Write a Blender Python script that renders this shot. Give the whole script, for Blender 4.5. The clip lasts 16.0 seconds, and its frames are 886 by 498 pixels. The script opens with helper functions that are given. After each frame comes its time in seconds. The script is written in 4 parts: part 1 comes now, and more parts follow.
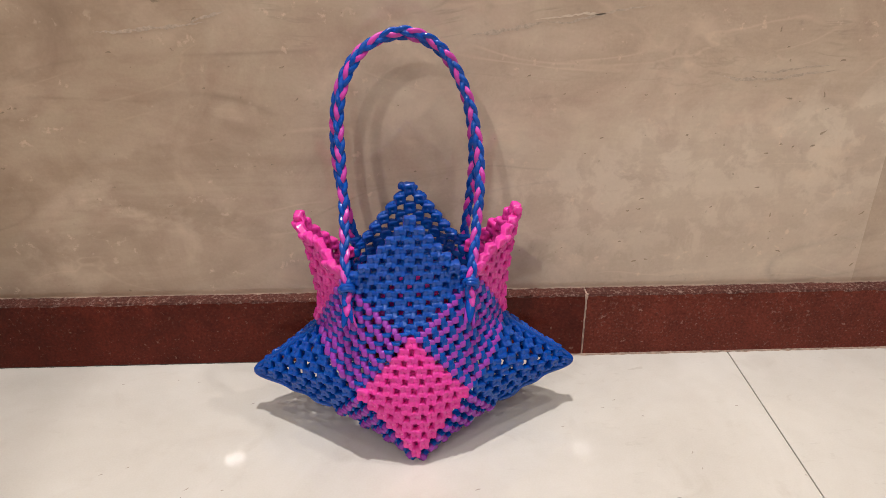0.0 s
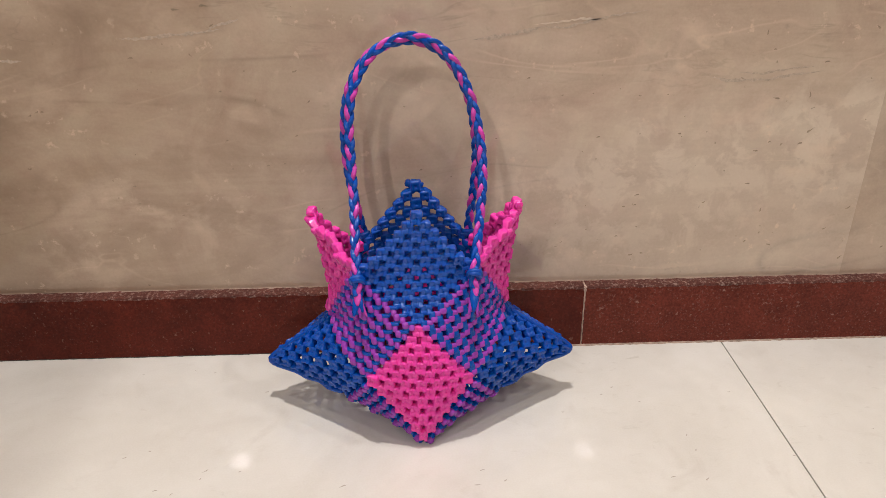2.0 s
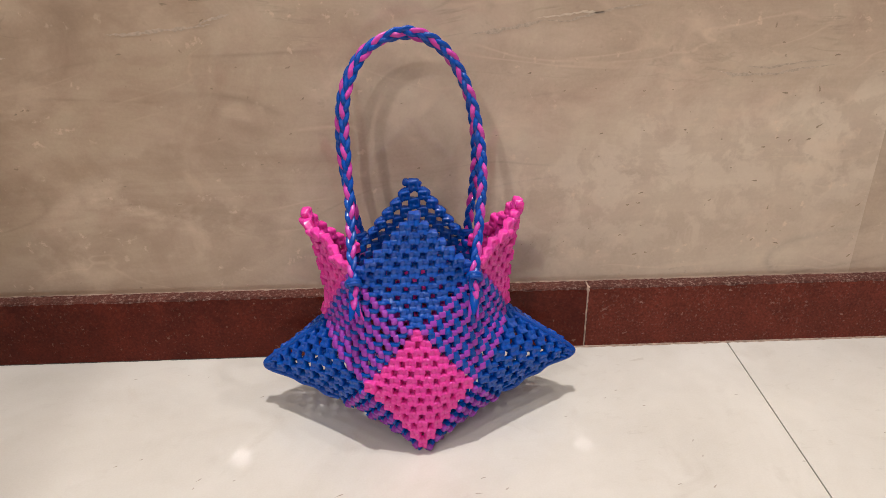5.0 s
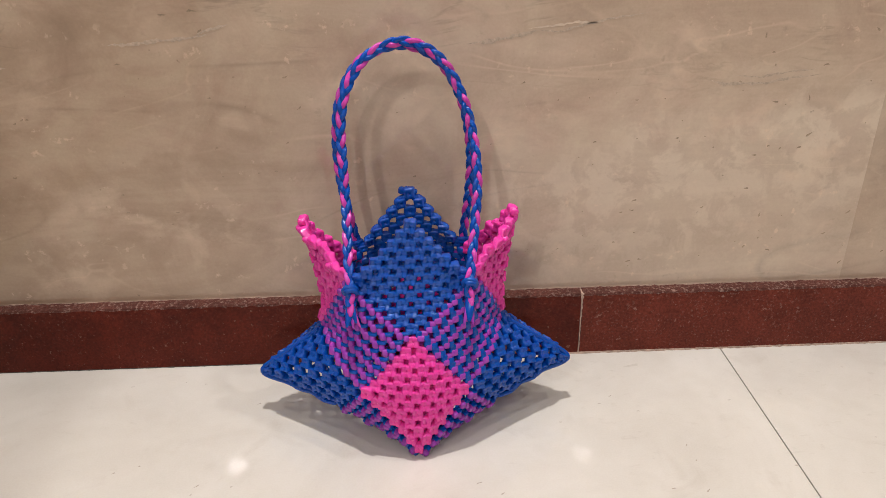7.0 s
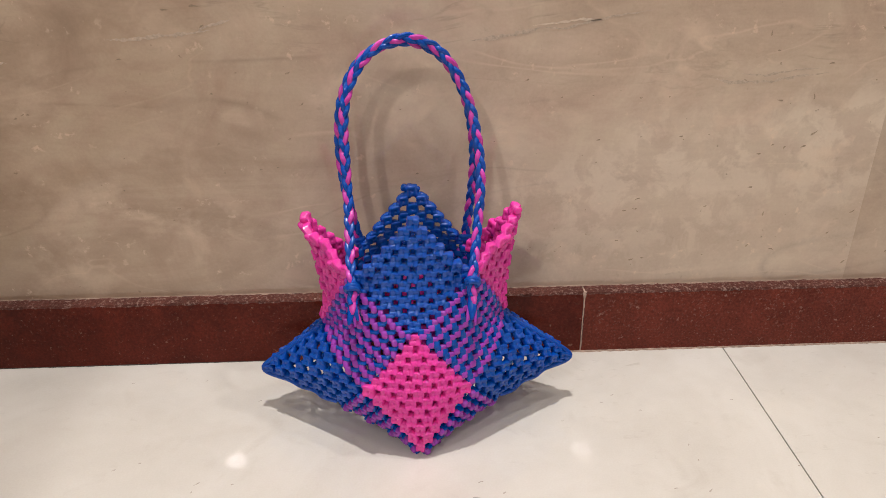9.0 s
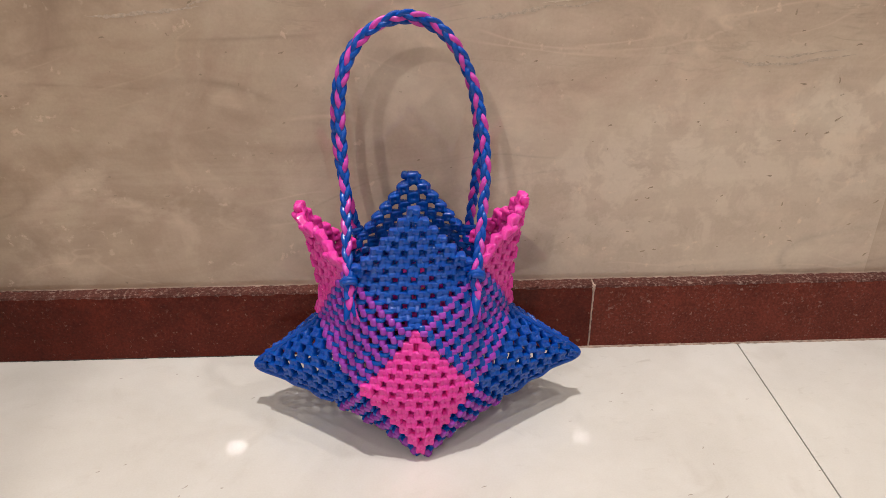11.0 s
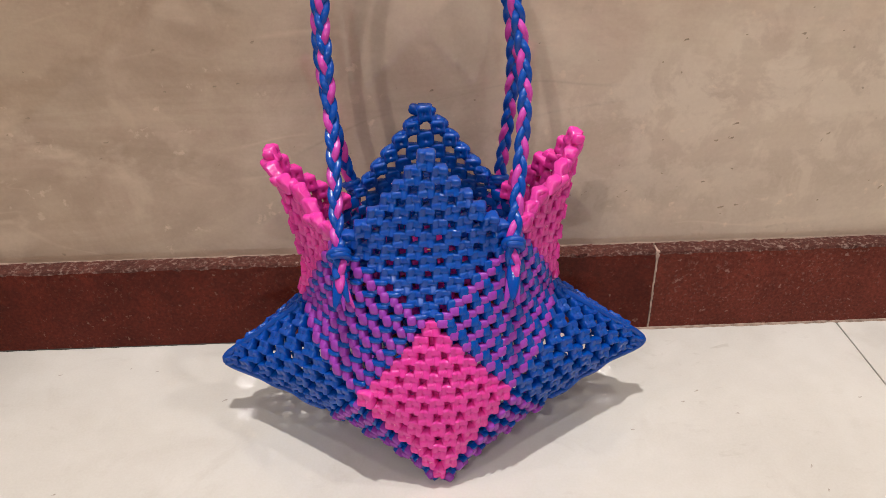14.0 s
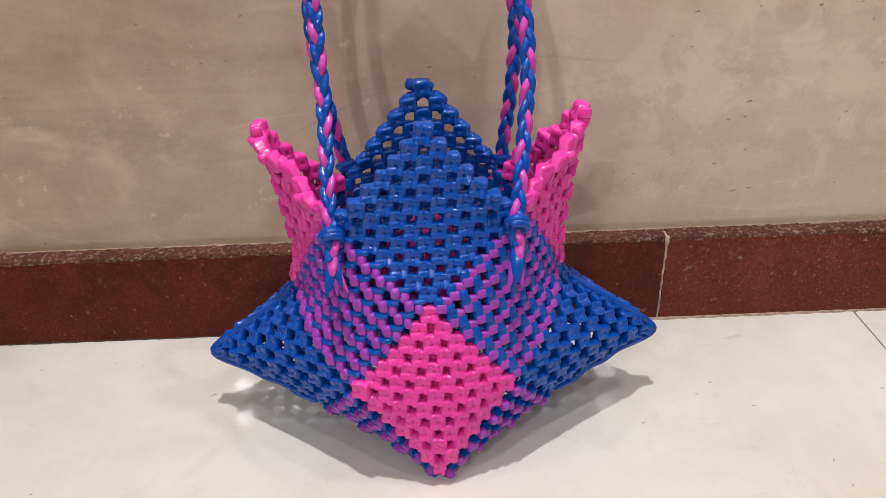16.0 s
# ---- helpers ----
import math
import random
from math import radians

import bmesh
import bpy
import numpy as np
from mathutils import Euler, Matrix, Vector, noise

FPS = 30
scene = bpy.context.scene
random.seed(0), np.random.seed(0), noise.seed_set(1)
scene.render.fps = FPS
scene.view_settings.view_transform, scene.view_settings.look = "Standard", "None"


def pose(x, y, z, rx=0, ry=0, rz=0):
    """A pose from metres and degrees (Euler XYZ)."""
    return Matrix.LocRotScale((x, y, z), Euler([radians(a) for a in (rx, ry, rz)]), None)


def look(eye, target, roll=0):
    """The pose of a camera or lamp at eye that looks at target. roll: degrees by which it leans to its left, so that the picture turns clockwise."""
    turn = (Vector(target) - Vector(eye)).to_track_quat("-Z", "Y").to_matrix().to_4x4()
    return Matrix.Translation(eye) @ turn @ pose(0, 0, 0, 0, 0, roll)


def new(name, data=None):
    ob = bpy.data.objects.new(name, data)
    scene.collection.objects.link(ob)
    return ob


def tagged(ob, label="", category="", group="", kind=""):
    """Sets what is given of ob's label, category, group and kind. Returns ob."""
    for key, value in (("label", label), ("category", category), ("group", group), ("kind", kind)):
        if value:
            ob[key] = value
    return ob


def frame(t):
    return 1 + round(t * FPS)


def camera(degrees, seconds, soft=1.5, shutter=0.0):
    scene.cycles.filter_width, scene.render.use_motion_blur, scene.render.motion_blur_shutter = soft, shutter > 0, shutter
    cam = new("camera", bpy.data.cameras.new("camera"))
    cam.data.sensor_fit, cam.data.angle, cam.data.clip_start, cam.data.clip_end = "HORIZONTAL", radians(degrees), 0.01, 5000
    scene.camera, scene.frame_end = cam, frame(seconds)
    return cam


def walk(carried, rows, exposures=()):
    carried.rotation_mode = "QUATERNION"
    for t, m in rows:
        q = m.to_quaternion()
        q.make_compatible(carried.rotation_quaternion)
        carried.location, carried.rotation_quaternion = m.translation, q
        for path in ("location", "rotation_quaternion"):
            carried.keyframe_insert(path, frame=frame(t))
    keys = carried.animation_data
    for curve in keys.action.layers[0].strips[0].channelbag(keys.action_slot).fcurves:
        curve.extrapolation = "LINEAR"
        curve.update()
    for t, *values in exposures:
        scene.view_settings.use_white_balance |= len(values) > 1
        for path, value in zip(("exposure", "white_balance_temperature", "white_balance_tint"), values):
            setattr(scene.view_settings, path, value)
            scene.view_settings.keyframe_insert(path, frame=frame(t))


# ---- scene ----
cam = camera(60.1, 16.0, soft=0.75)
PATH = [
    (0, (-0.002, -0.928, 0.633), (0.082, 0.856, -0.268), 0.2),
    (0.5, (-0.003, -0.943, 0.638), (0.073, 0.843, -0.259), 0.0),
    (1, (-0.004, -0.962, 0.639), (0.06, 0.825, -0.258), -0.3),
    (1.5, (-0.003, -0.975, 0.643), (0.069, 0.81, -0.257), -0.2),
    (2, (-0.007, -0.978, 0.642), (0.07, 0.813, -0.247), -0.2),
    (2.5, (-0.004, -0.974, 0.643), (0.072, 0.815, -0.249), -0.1),
    (3, (-0.006, -0.966, 0.639), (0.065, 0.822, -0.255), -0.3),
    (3.5, (-0.006, -0.954, 0.64), (0.069, 0.837, -0.247), -0.2),
    (4, (-0.004, -0.945, 0.637), (0.07, 0.837, -0.268), -0.5),
    (6.5, (-0.005, -0.957, 0.641), (0.078, 0.828, -0.258), -0.3),
    (7, (-0.005, -0.958, 0.642), (0.084, 0.833, -0.244), -0.4),
    (7.5, (-0.004, -0.959, 0.647), (0.083, 0.829, -0.244), -0.3),
    (8, (-0.006, -0.956, 0.645), (0.08, 0.83, -0.25), -0.3),
    (8.5, (-0.007, -0.957, 0.643), (0.08, 0.833, -0.245), -0.2),
    (9, (-0.008, -0.953, 0.642), (0.081, 0.833, -0.253), -0.1),
    (11.3, (-0.006, -0.883, 0.618), (0.076, 0.875, -0.331), 0.2),
    (11.5, (-0.004, -0.867, 0.608), (0.076, 0.88, -0.362), 0.4),
    (12, (-0.003, -0.828, 0.59), (0.071, 0.911, -0.395), 0.3),
    (12.5, (-0.002, -0.788, 0.574), (0.069, 0.946, -0.42), -0.1),
    (13, (-0.002, -0.752, 0.55), (0.063, 0.961, -0.479), -0.9),
    (13.5, (-0.006, -0.726, 0.535), (0.047, 0.988, -0.494), -1.0),
    (14, (-0.006, -0.703, 0.524), (0.041, 1.01, -0.508), -1.1),
    (14.5, (-0.009, -0.681, 0.51), (0.03, 1.036, -0.514), -0.9),
    (15, (-0.009, -0.678, 0.5), (0.019, 1.039, -0.526), -1.7),
    (15.5, (-0.007, -0.68, 0.493), (0.028, 1.043, -0.524), -1.8),
    (16, (-0.005, -0.681, 0.489), (0.042, 1.039, -0.531), -1.4),
]
walk(cam, [(t, look(eye, target, roll)) for t, eye, target, roll in PATH], [(0.0, -0.07, 6500, 10), (9.0, -0.07, 6500, 10), (12.0, -0.09, 6480, 10), (14.5, -0.01, 6400, 10), (16.0, 0.03, 6250, 9)])

# ---- light ----
world = bpy.data.worlds.new("world")
scene.world = world
world.use_nodes = True
world.node_tree.nodes["Background"].inputs[0].default_value = (0.9, 0.85, 0.78, 1)
world.node_tree.nodes["Background"].inputs[1].default_value = 0.0

CEILING = 2.6
LAMP_X = (-1.08, -0.03, 1.02)
LAMP_ROWS = ((-0.24, 0.06, (6.5, 38.5, 10.5)), (-2.685, 0.12, (33.0, 9.2, 12.0)))   # distance from the wall, width, watts


def downlight(x, y, width, watts):
    data = bpy.data.lights.new("downlight", "AREA")
    data.shape, data.size, data.energy, data.color = "DISK", width, watts, (1.0, 0.95, 0.925)
    ob = new("downlight_lamp", data)
    ob.location = (x, y, CEILING - 0.012)
    return ob


# ---- materials ----
class Nodes:
    """A small helper round one node material."""

    def __init__(self, name, rough=0.5, ior=1.5, metal=0.0):
        self.mat = bpy.data.materials.new(name)
        self.mat.use_nodes = True
        self.tree = self.mat.node_tree
        self.bsdf = self.tree.nodes["Principled BSDF"]
        self.put(self.bsdf, "Roughness", rough)
        self.put(self.bsdf, "IOR", ior)
        self.put(self.bsdf, "Metallic", metal)
        self.where = self.tree.nodes.new("ShaderNodeTexCoord").outputs["Object"]

    def put(self, node, key, value):
        if isinstance(value, bpy.types.NodeSocket):
            self.tree.links.new(value, node.inputs[key])
        elif isinstance(value, tuple) and len(value) == 3 and node.inputs[key].type == "RGBA":
            node.inputs[key].default_value = (*value, 1)
        else:
            node.inputs[key].default_value = value

    def add(self, kind, out=0, **inputs):
        node = self.tree.nodes.new(kind)
        for key, value in inputs.items():
            self.put(node, key.replace("_", " "), value)
        return node.outputs[out]

    def mapped(self, scale=(1, 1, 1), turn=(0, 0, 0), shift=(0, 0, 0)):
        return self.add("ShaderNodeMapping", Vector=self.where, Scale=scale, Rotation=turn, Location=shift)

    def noise(self, scale, detail=4.0, rough=0.55, distortion=0.0, vector=None):
        return self.add("ShaderNodeTexNoise", Vector=vector or self.where, Scale=scale, Detail=detail, Roughness=rough, Distortion=distortion)

    def ramp(self, value, low, high, a=(0, 0, 0), b=(1, 1, 1)):
        node = self.tree.nodes.new("ShaderNodeValToRGB")
        node.color_ramp.elements[0].position, node.color_ramp.elements[1].position = low, high
        node.color_ramp.elements[0].color, node.color_ramp.elements[1].color = (*a, 1), (*b, 1)
        self.put(node, 0, value)
        return node.outputs[0]

    def mix(self, factor, a, b, blend="MIX"):
        node = self.tree.nodes.new("ShaderNodeMixRGB")
        node.blend_type = blend
        for key, value in ((0, factor), (1, a), (2, b)):
            self.put(node, key, value)
        return node.outputs[0]

    def math(self, operation, a, b=0.0):
        node = self.tree.nodes.new("ShaderNodeMath")
        node.operation = operation
        self.put(node, 0, a), self.put(node, 1, b)
        return node.outputs[0]

    def axis(self, n):
        node = self.tree.nodes.new("ShaderNodeSeparateXYZ")
        self.put(node, 0, self.where)
        return node.outputs[n]

    def bump(self, height, strength=0.2, distance=0.001):
        self.put(self.bsdf, "Normal", self.add("ShaderNodeBump", Height=height, Strength=strength, Distance=distance))

    def done(self, colour):
        self.put(self.bsdf, "Base Color", colour)
        return self.mat


def marble(name, light, dark, pale, pale_amount):
    """Polished beige marble: flowing bands, darker threads, pale cloudy patches low down, fine grain."""
    n = Nodes(name, rough=0.07, ior=1.62)
    flow = n.mapped(scale=(0.9, 1, 3.6), turn=(0, 0.16, 0))
    bands = n.ramp(n.noise(2.3, 8, 0.64, 1.3, flow), 0.36, 0.64)
    colour = n.mix(bands, dark, light)
    blotch = n.ramp(n.noise(9, 6, 0.66, 0.7), 0.3, 0.7, (0.40, 0.40, 0.40), (0.60, 0.60, 0.60))
    colour = n.mix(0.8, colour, blotch, "OVERLAY")
    thread_line = n.math("ABSOLUTE", n.math("SUBTRACT", n.noise(1.5, 2.0, 0.4, 0.9, flow), 0.52))
    thread = n.ramp(thread_line, 0.0, 0.010, (1, 1, 1), (0, 0, 0))
    thread = n.math("MULTIPLY", thread, n.ramp(n.noise(4, 3), 0.46, 0.62))
    colour = n.mix(n.math("MULTIPLY", thread, 0.42), colour, tuple(c * 0.55 for c in dark))
    pale_thread = n.ramp(n.math("ABSOLUTE", n.math("SUBTRACT", n.noise(2.2, 3.0, 0.5, 1.2, n.mapped((0.9, 1, 3.0), (0, 0.2, 0), (2, 0, 5))), 0.48)), 0.0, 0.012, (1, 1, 1), (0, 0, 0))
    colour = n.mix(n.math("MULTIPLY", n.math("MULTIPLY", pale_thread, n.ramp(n.noise(6, 3), 0.48, 0.6)), 0.3), colour, tuple(min(1, c * 1.3) for c in light))
    # browner stone to the west, its weaker light also put into the colour
    low_down = n.ramp(n.axis(2), 0.10, 0.30, (1, 1, 1), (0, 0, 0))
    west = n.ramp(n.math("ADD", n.math("ADD", n.axis(0), n.math("MULTIPLY", low_down, 0.20)), n.math("MULTIPLY", n.noise(3.0, 4, 0.6), 0.35)), -0.42, 0.10, (0.87, 0.84, 0.81), (1.02, 1.02, 1.02))
    colour = n.mix(1.0, colour, west, "MULTIPLY")
    # paler, greyer stone low down to the east, with crisp whitish patches along its edge
    wander = n.math("MULTIPLY", n.math("SUBTRACT", n.noise(7, 5, 0.62), 0.5), 0.22)
    depth = n.math("ADD", n.math("SUBTRACT", n.math("ADD", n.math("MULTIPLY", n.axis(0), 0.15), 0.30), n.axis(2)), wander)
    east = n.ramp(n.math("ADD", n.axis(0), n.math("MULTIPLY", n.noise(5, 3), 0.3)), 0.10, 0.42)
    region = n.math("MULTIPLY", n.ramp(depth, 0.0, 0.045), east)
    patches = n.ramp(n.noise(21, 7, 0.66, 0.35), 0.47, 0.56)
    colour = n.mix(n.math("MULTIPLY", region, 0.42 * pale_amount), colour, pale)
    rim = n.math("MULTIPLY", region, n.ramp(depth, 0.06, 0.22, (1, 1, 1), (0.25, 0.25, 0.25)))
    colour = n.mix(n.math("MULTIPLY", n.math("MULTIPLY", rim, patches), 0.7 * pale_amount), colour, tuple(min(1, c * 1.18) for c in pale))
    # mottled pale crystals over the whole slab
    spots = n.ramp(n.noise(15, 5, 0.55, 0.25, n.mapped((1, 1, 1.25), (0, 0.3, 0), (1, 0, 4))), 0.50, 0.66)
    spots = n.math("MULTIPLY", spots, n.ramp(n.noise(4.5, 3, 0.6, 0.4, n.mapped((1, 1, 1.4), (0, 0, 0), (7, 0, 2))), 0.45, 0.62))
    colour = n.mix(n.math("MULTIPLY", spots, 0.5), colour, tuple(min(1, c * 1.28) for c in light))
    # brown broken veins higher up, crisp pale crumbs and faint brown freckles
    rise = n.ramp(n.axis(2), 0.36, 0.48)
    vein_line = n.math("ABSOLUTE", n.math("SUBTRACT", n.noise(3.4, 5.0, 0.62, 0.6, n.mapped((0.8, 1, 3.4), (0, 0.22, 0), (4, 0, 9))), 0.5))
    vein = n.math("MULTIPLY", n.ramp(vein_line, 0.0, 0.016, (1, 1, 1), (0, 0, 0)), n.ramp(n.noise(7, 4, 0.6), 0.50, 0.62))
    colour = n.mix(n.math("MULTIPLY", n.math("MULTIPLY", vein, rise), 0.55), colour, tuple(c * 0.62 for c in dark))
    crumb = n.math("MULTIPLY", n.ramp(n.noise(64, 4, 0.6, 0.2), 0.60, 0.67), n.ramp(n.noise(8, 4, 0.6, 0.3, n.mapped((1, 1, 2.0), (0, 0.2, 0), (6, 0, 3))), 0.50, 0.60))
    colour = n.mix(n.math("MULTIPLY", crumb, 0.5), colour, tuple(min(1, c * 1.35) for c in light))
    freckle = n.math("MULTIPLY", n.ramp(n.noise(46, 4, 0.62, 0.2, n.mapped((1, 1, 1.2), (0, 0, 0), (2, 0, 8))), 0.62, 0.72), n.ramp(n.noise(6, 3), 0.46, 0.6))
    colour = n.mix(n.math("MULTIPLY", freckle, 0.35), colour, tuple(c * 0.7 for c in dark))
    # fine dark pinholes
    hole = n.ramp(n.noise(95, 2, 0.5), 0.735, 0.775)
    colour = n.mix(n.math("MULTIPLY", hole, 0.45), colour, (0.13, 0.095, 0.06))
    # scattered light smears
    smear = n.ramp(n.noise(7, 5, 0.6, 1.0, n.mapped(scale=(1, 1, 1.5), turn=(0, -0.3, 0), shift=(3, 0, 1))), 0.62, 0.78)
    colour = n.mix(n.math("MULTIPLY", smear, 0.18), colour, tuple(min(1, c * 1.3) for c in light))
    grain = n.noise(260, 3, 0.6)
    colour = n.mix(0.09, colour, n.ramp(grain, 0.3, 0.75, (0.25, 0.2, 0.15), (0.75, 0.65, 0.55)), "OVERLAY")
    n.put(n.bsdf, "Roughness", n.math("ADD", n.math("MULTIPLY", n.noise(30, 3), 0.006), 0.022))
    return n.done(colour)


def granite(name, rough, base, fleck_colour, flecks, ior=1.32):
    """Dark red granite: fine mottled crystals, black mica grains, pale feldspar flecks in drifts."""
    n = Nodes(name, rough=rough, ior=ior)
    cloud = n.ramp(n.noise(24, 5, 0.65), 0.3, 0.75, tuple(c * 0.70 for c in base), tuple(c * 1.22 for c in base))
    grain = n.ramp(n.noise(300, 4, 0.7), 0.36, 0.66, (0.27, 0.27, 0.27), (0.66, 0.65, 0.64))
    colour = n.mix(0.6, cloud, grain, "OVERLAY")
    mica = n.ramp(n.noise(150, 3, 0.6, 0.2, n.mapped(shift=(3, 1, 2))), 0.60, 0.70)
    colour = n.mix(n.math("MULTIPLY", mica, 0.3), colour, tuple(c * 0.3 for c in base))
    drift = n.ramp(n.noise(30, 4, 0.65), 0.42 - 0.16 * flecks, 0.66)
    speck = n.ramp(n.noise(250, 3, 0.62), 0.65 - 0.16 * flecks, 0.74 - 0.1 * flecks)
    colour = n.mix(n.math("MULTIPLY", n.math("MULTIPLY", speck, drift), 0.12 + 0.45 * flecks), colour, fleck_colour)
    glint = n.ramp(n.noise(120, 4, 0.62, 0.3, n.mapped(shift=(7, 2, 5))), 0.66, 0.71)
    colour = n.mix(n.math("MULTIPLY", glint, 0.5), colour, fleck_colour)
    if rough > 0.4:
        n.bump(n.noise(220, 5, 0.75), 0.9, 0.003)
    return n.done(colour)


def polished_tile():
    n = Nodes("cream_polished_tile", rough=0.02, ior=1.5)
    cloud = n.noise(3.5, 5, 0.6, 0.6)
    colour = n.ramp(cloud, 0.3, 0.72, (0.63, 0.60, 0.545), (0.745, 0.72, 0.665))
    smudge = n.ramp(n.noise(13, 4, 0.6, 0.8), 0.60, 0.82)
    colour = n.mix(n.math("MULTIPLY", smudge, 0.40), colour, (0.50, 0.45, 0.39))
    scuff = n.math("MULTIPLY", n.ramp(n.noise(38, 5, 0.62, 0.6, n.mapped((1, 2.2, 1), (0, 0, 0.5))), 0.60, 0.72), n.ramp(n.noise(5, 3, 0.6), 0.45, 0.62))
    colour = n.mix(n.math("MULTIPLY", scuff, 0.34), colour, (0.46, 0.42, 0.36))
    drift = n.ramp(n.noise(22, 4, 0.6, 0.5), 0.35, 0.68, (0.475, 0.475, 0.475), (0.515, 0.515, 0.515))
    colour = n.mix(0.8, colour, drift, "OVERLAY")
    fine = n.ramp(n.noise(420, 2), 0.3, 0.8, (0.46, 0.46, 0.46), (0.54, 0.54, 0.54))
    colour = n.mix(0.6, colour, fine, "OVERLAY")
    n.put(n.bsdf, "Roughness", n.math("ADD", n.math("MULTIPLY", n.noise(25, 3), 0.006), 0.006))
    return n.done(colour)


def plain(name, colour, rough=0.8, grain=60.0, spread=0.18, relief=0.3):
    n = Nodes(name, rough=rough)
    n.bump(n.noise(grain * 2, 4), relief, 0.001)
    low, high = tuple(c * (1 - spread) for c in colour), tuple(min(1, c * (1 + spread)) for c in colour)
    return n.done(n.ramp(n.noise(grain, 5, 0.65), 0.3, 0.7, low, high))


def wire(name, colour, rough, soak, ior):
    """Moulded plastic wire: slightly uneven colour, waxy gloss."""
    n = Nodes(name, rough=rough, ior=ior)
    wide = n.ramp(n.noise(35, 3), 0.3, 0.7, tuple(c * 0.86 for c in colour), tuple(min(1, c * 1.1) for c in colour))
    fine = n.ramp(n.noise(500, 2), 0.35, 0.7, (0.44, 0.44, 0.44), (0.56, 0.56, 0.56))
    n.put(n.bsdf, "Roughness", n.math("ADD", n.math("MULTIPLY", n.noise(90, 3), 0.16), rough - 0.08))
    n.bump(n.noise(200, 3, 0.6), 0.32, 0.0008)
    n.put(n.bsdf, "Subsurface Weight", soak)
    n.put(n.bsdf, "Subsurface Radius", (1.0, 0.45, 0.8))
    n.put(n.bsdf, "Subsurface Scale", 0.0035)      # light soaks a little way into the plastic
    return n.done(n.mix(0.35, wide, fine, "OVERLAY"))


M_WALL = marble("beige_marble", (0.645, 0.513, 0.402), (0.52, 0.399, 0.303), (0.69, 0.59, 0.485), 0.8)
M_WALL_2 = marble("brown_marble", (0.60, 0.475, 0.37), (0.48, 0.365, 0.275), (0.56, 0.46, 0.36), 0.3)
M_SKIRT = granite("red_granite", 0.025, (0.118, 0.0185, 0.0108), (0.34, 0.19, 0.14), 0.36, 1.24)
# slightly lighter stone east of the joint, with stronger light put into its colour
M_SKIRT_2 = granite("lighter_granite", 0.025, (0.165, 0.033, 0.021), (0.42, 0.25, 0.19), 0.52, 1.24)
M_MORTAR = plain("brown_mortar", (0.36, 0.26, 0.20), 0.9, 150, 0.45, 0.6)
M_SKIRT_CUT = granite("rough_cut_granite", 0.75, (0.115, 0.036, 0.026), (0.60, 0.44, 0.37), 0.82)
M_GROUT = plain("pale_grout", (0.46, 0.33, 0.26), 0.9, 120, 0.35, 0.6)
M_GAP = plain("dark_joint", (0.05, 0.042, 0.034), 0.9, 90)
M_FLOOR = polished_tile()
M_WARM = plain("warm_grey_paint", (0.26, 0.23, 0.20), 0.85, 25, 0.05, 0.1)
M_PAINT = plain("off_white_paint", (0.55, 0.52, 0.48), 0.85, 25, 0.04, 0.1)
M_PIT = plain("brown_pit", (0.33, 0.25, 0.175), 0.8, 300, 0.5)
M_VEIN = plain("brown_vein", (0.565, 0.455, 0.36), 0.25, 200, 0.25, 0.1)
M_PALE_VEIN = plain("pale_vein", (0.72, 0.60, 0.48), 0.15, 200, 0.12, 0.1)
M_MARK = plain("floor_mark", (0.40, 0.355, 0.30), 0.7, 300, 0.4)
M_TRIM = plain("white_trim", (0.8, 0.8, 0.78), 0.4, 30, 0.03, 0.05)
M_PINK = wire("hot_pink_wire", (0.84, 0.052, 0.40), 0.25, 0.45, 1.50)
M_BLUE = wire("blue_wire", (0.0005, 0.074, 0.43), 0.19, 0.30, 1.48)
M_BRAID = wire("magenta_pink_wire", (0.60, 0.065, 0.43), 0.24, 0.4, 1.47)
# the hot pink wire again, with blue cast from its neighbours put into the colour
M_PINK_TINTED = wire("tinted_pink_wire", (0.335, 0.05, 0.45), 0.22, 0.3, 1.50)


# ---- mesh helpers ----
def mesh_of(name, verts, faces, mats, slots=None, smooth=True):
    me = bpy.data.meshes.new(name)
    me.from_pydata([tuple(v) for v in verts], [], [tuple(int(i) for i in f) for f in faces])
    for m in mats:
        me.materials.append(m)
    if slots is not None:
        me.polygons.foreach_set("material_index", np.asarray(slots, dtype=np.int32))
    me.polygons.foreach_set("use_smooth", [smooth] * len(me.polygons))
    me.update()
    return me


def part(name, me, parent=None, label="", at=None):
    ob = new(name, me)
    if at is not None:
        ob.location = at
    if parent is not None:
        ob.parent = parent
        ob.matrix_parent_inverse = Matrix.Translation(-Vector(BASE)) if parent.type == "EMPTY" else Matrix()
    return tagged(ob, label) if label else ob


def box(name, low, high, material, bevel=0.0, parent=None, label=""):
    bm = bmesh.new()
    bmesh.ops.create_cube(bm, size=1)
    for v in bm.verts:
        v.co = [low[k] + (v.co[k] + 0.5) * (high[k] - low[k]) for k in range(3)]
    if bevel:
        bmesh.ops.bevel(bm, geom=bm.edges[:], offset=bevel, segments=2, affect="EDGES", profile=0.6)
    me = bpy.data.meshes.new(name)
    bm.to_mesh(me), bm.free()
    me.materials.append(material)
    return part(name, me, parent, label)


def structure(ob, label):
    return tagged(ob, label, "", "", "structure")


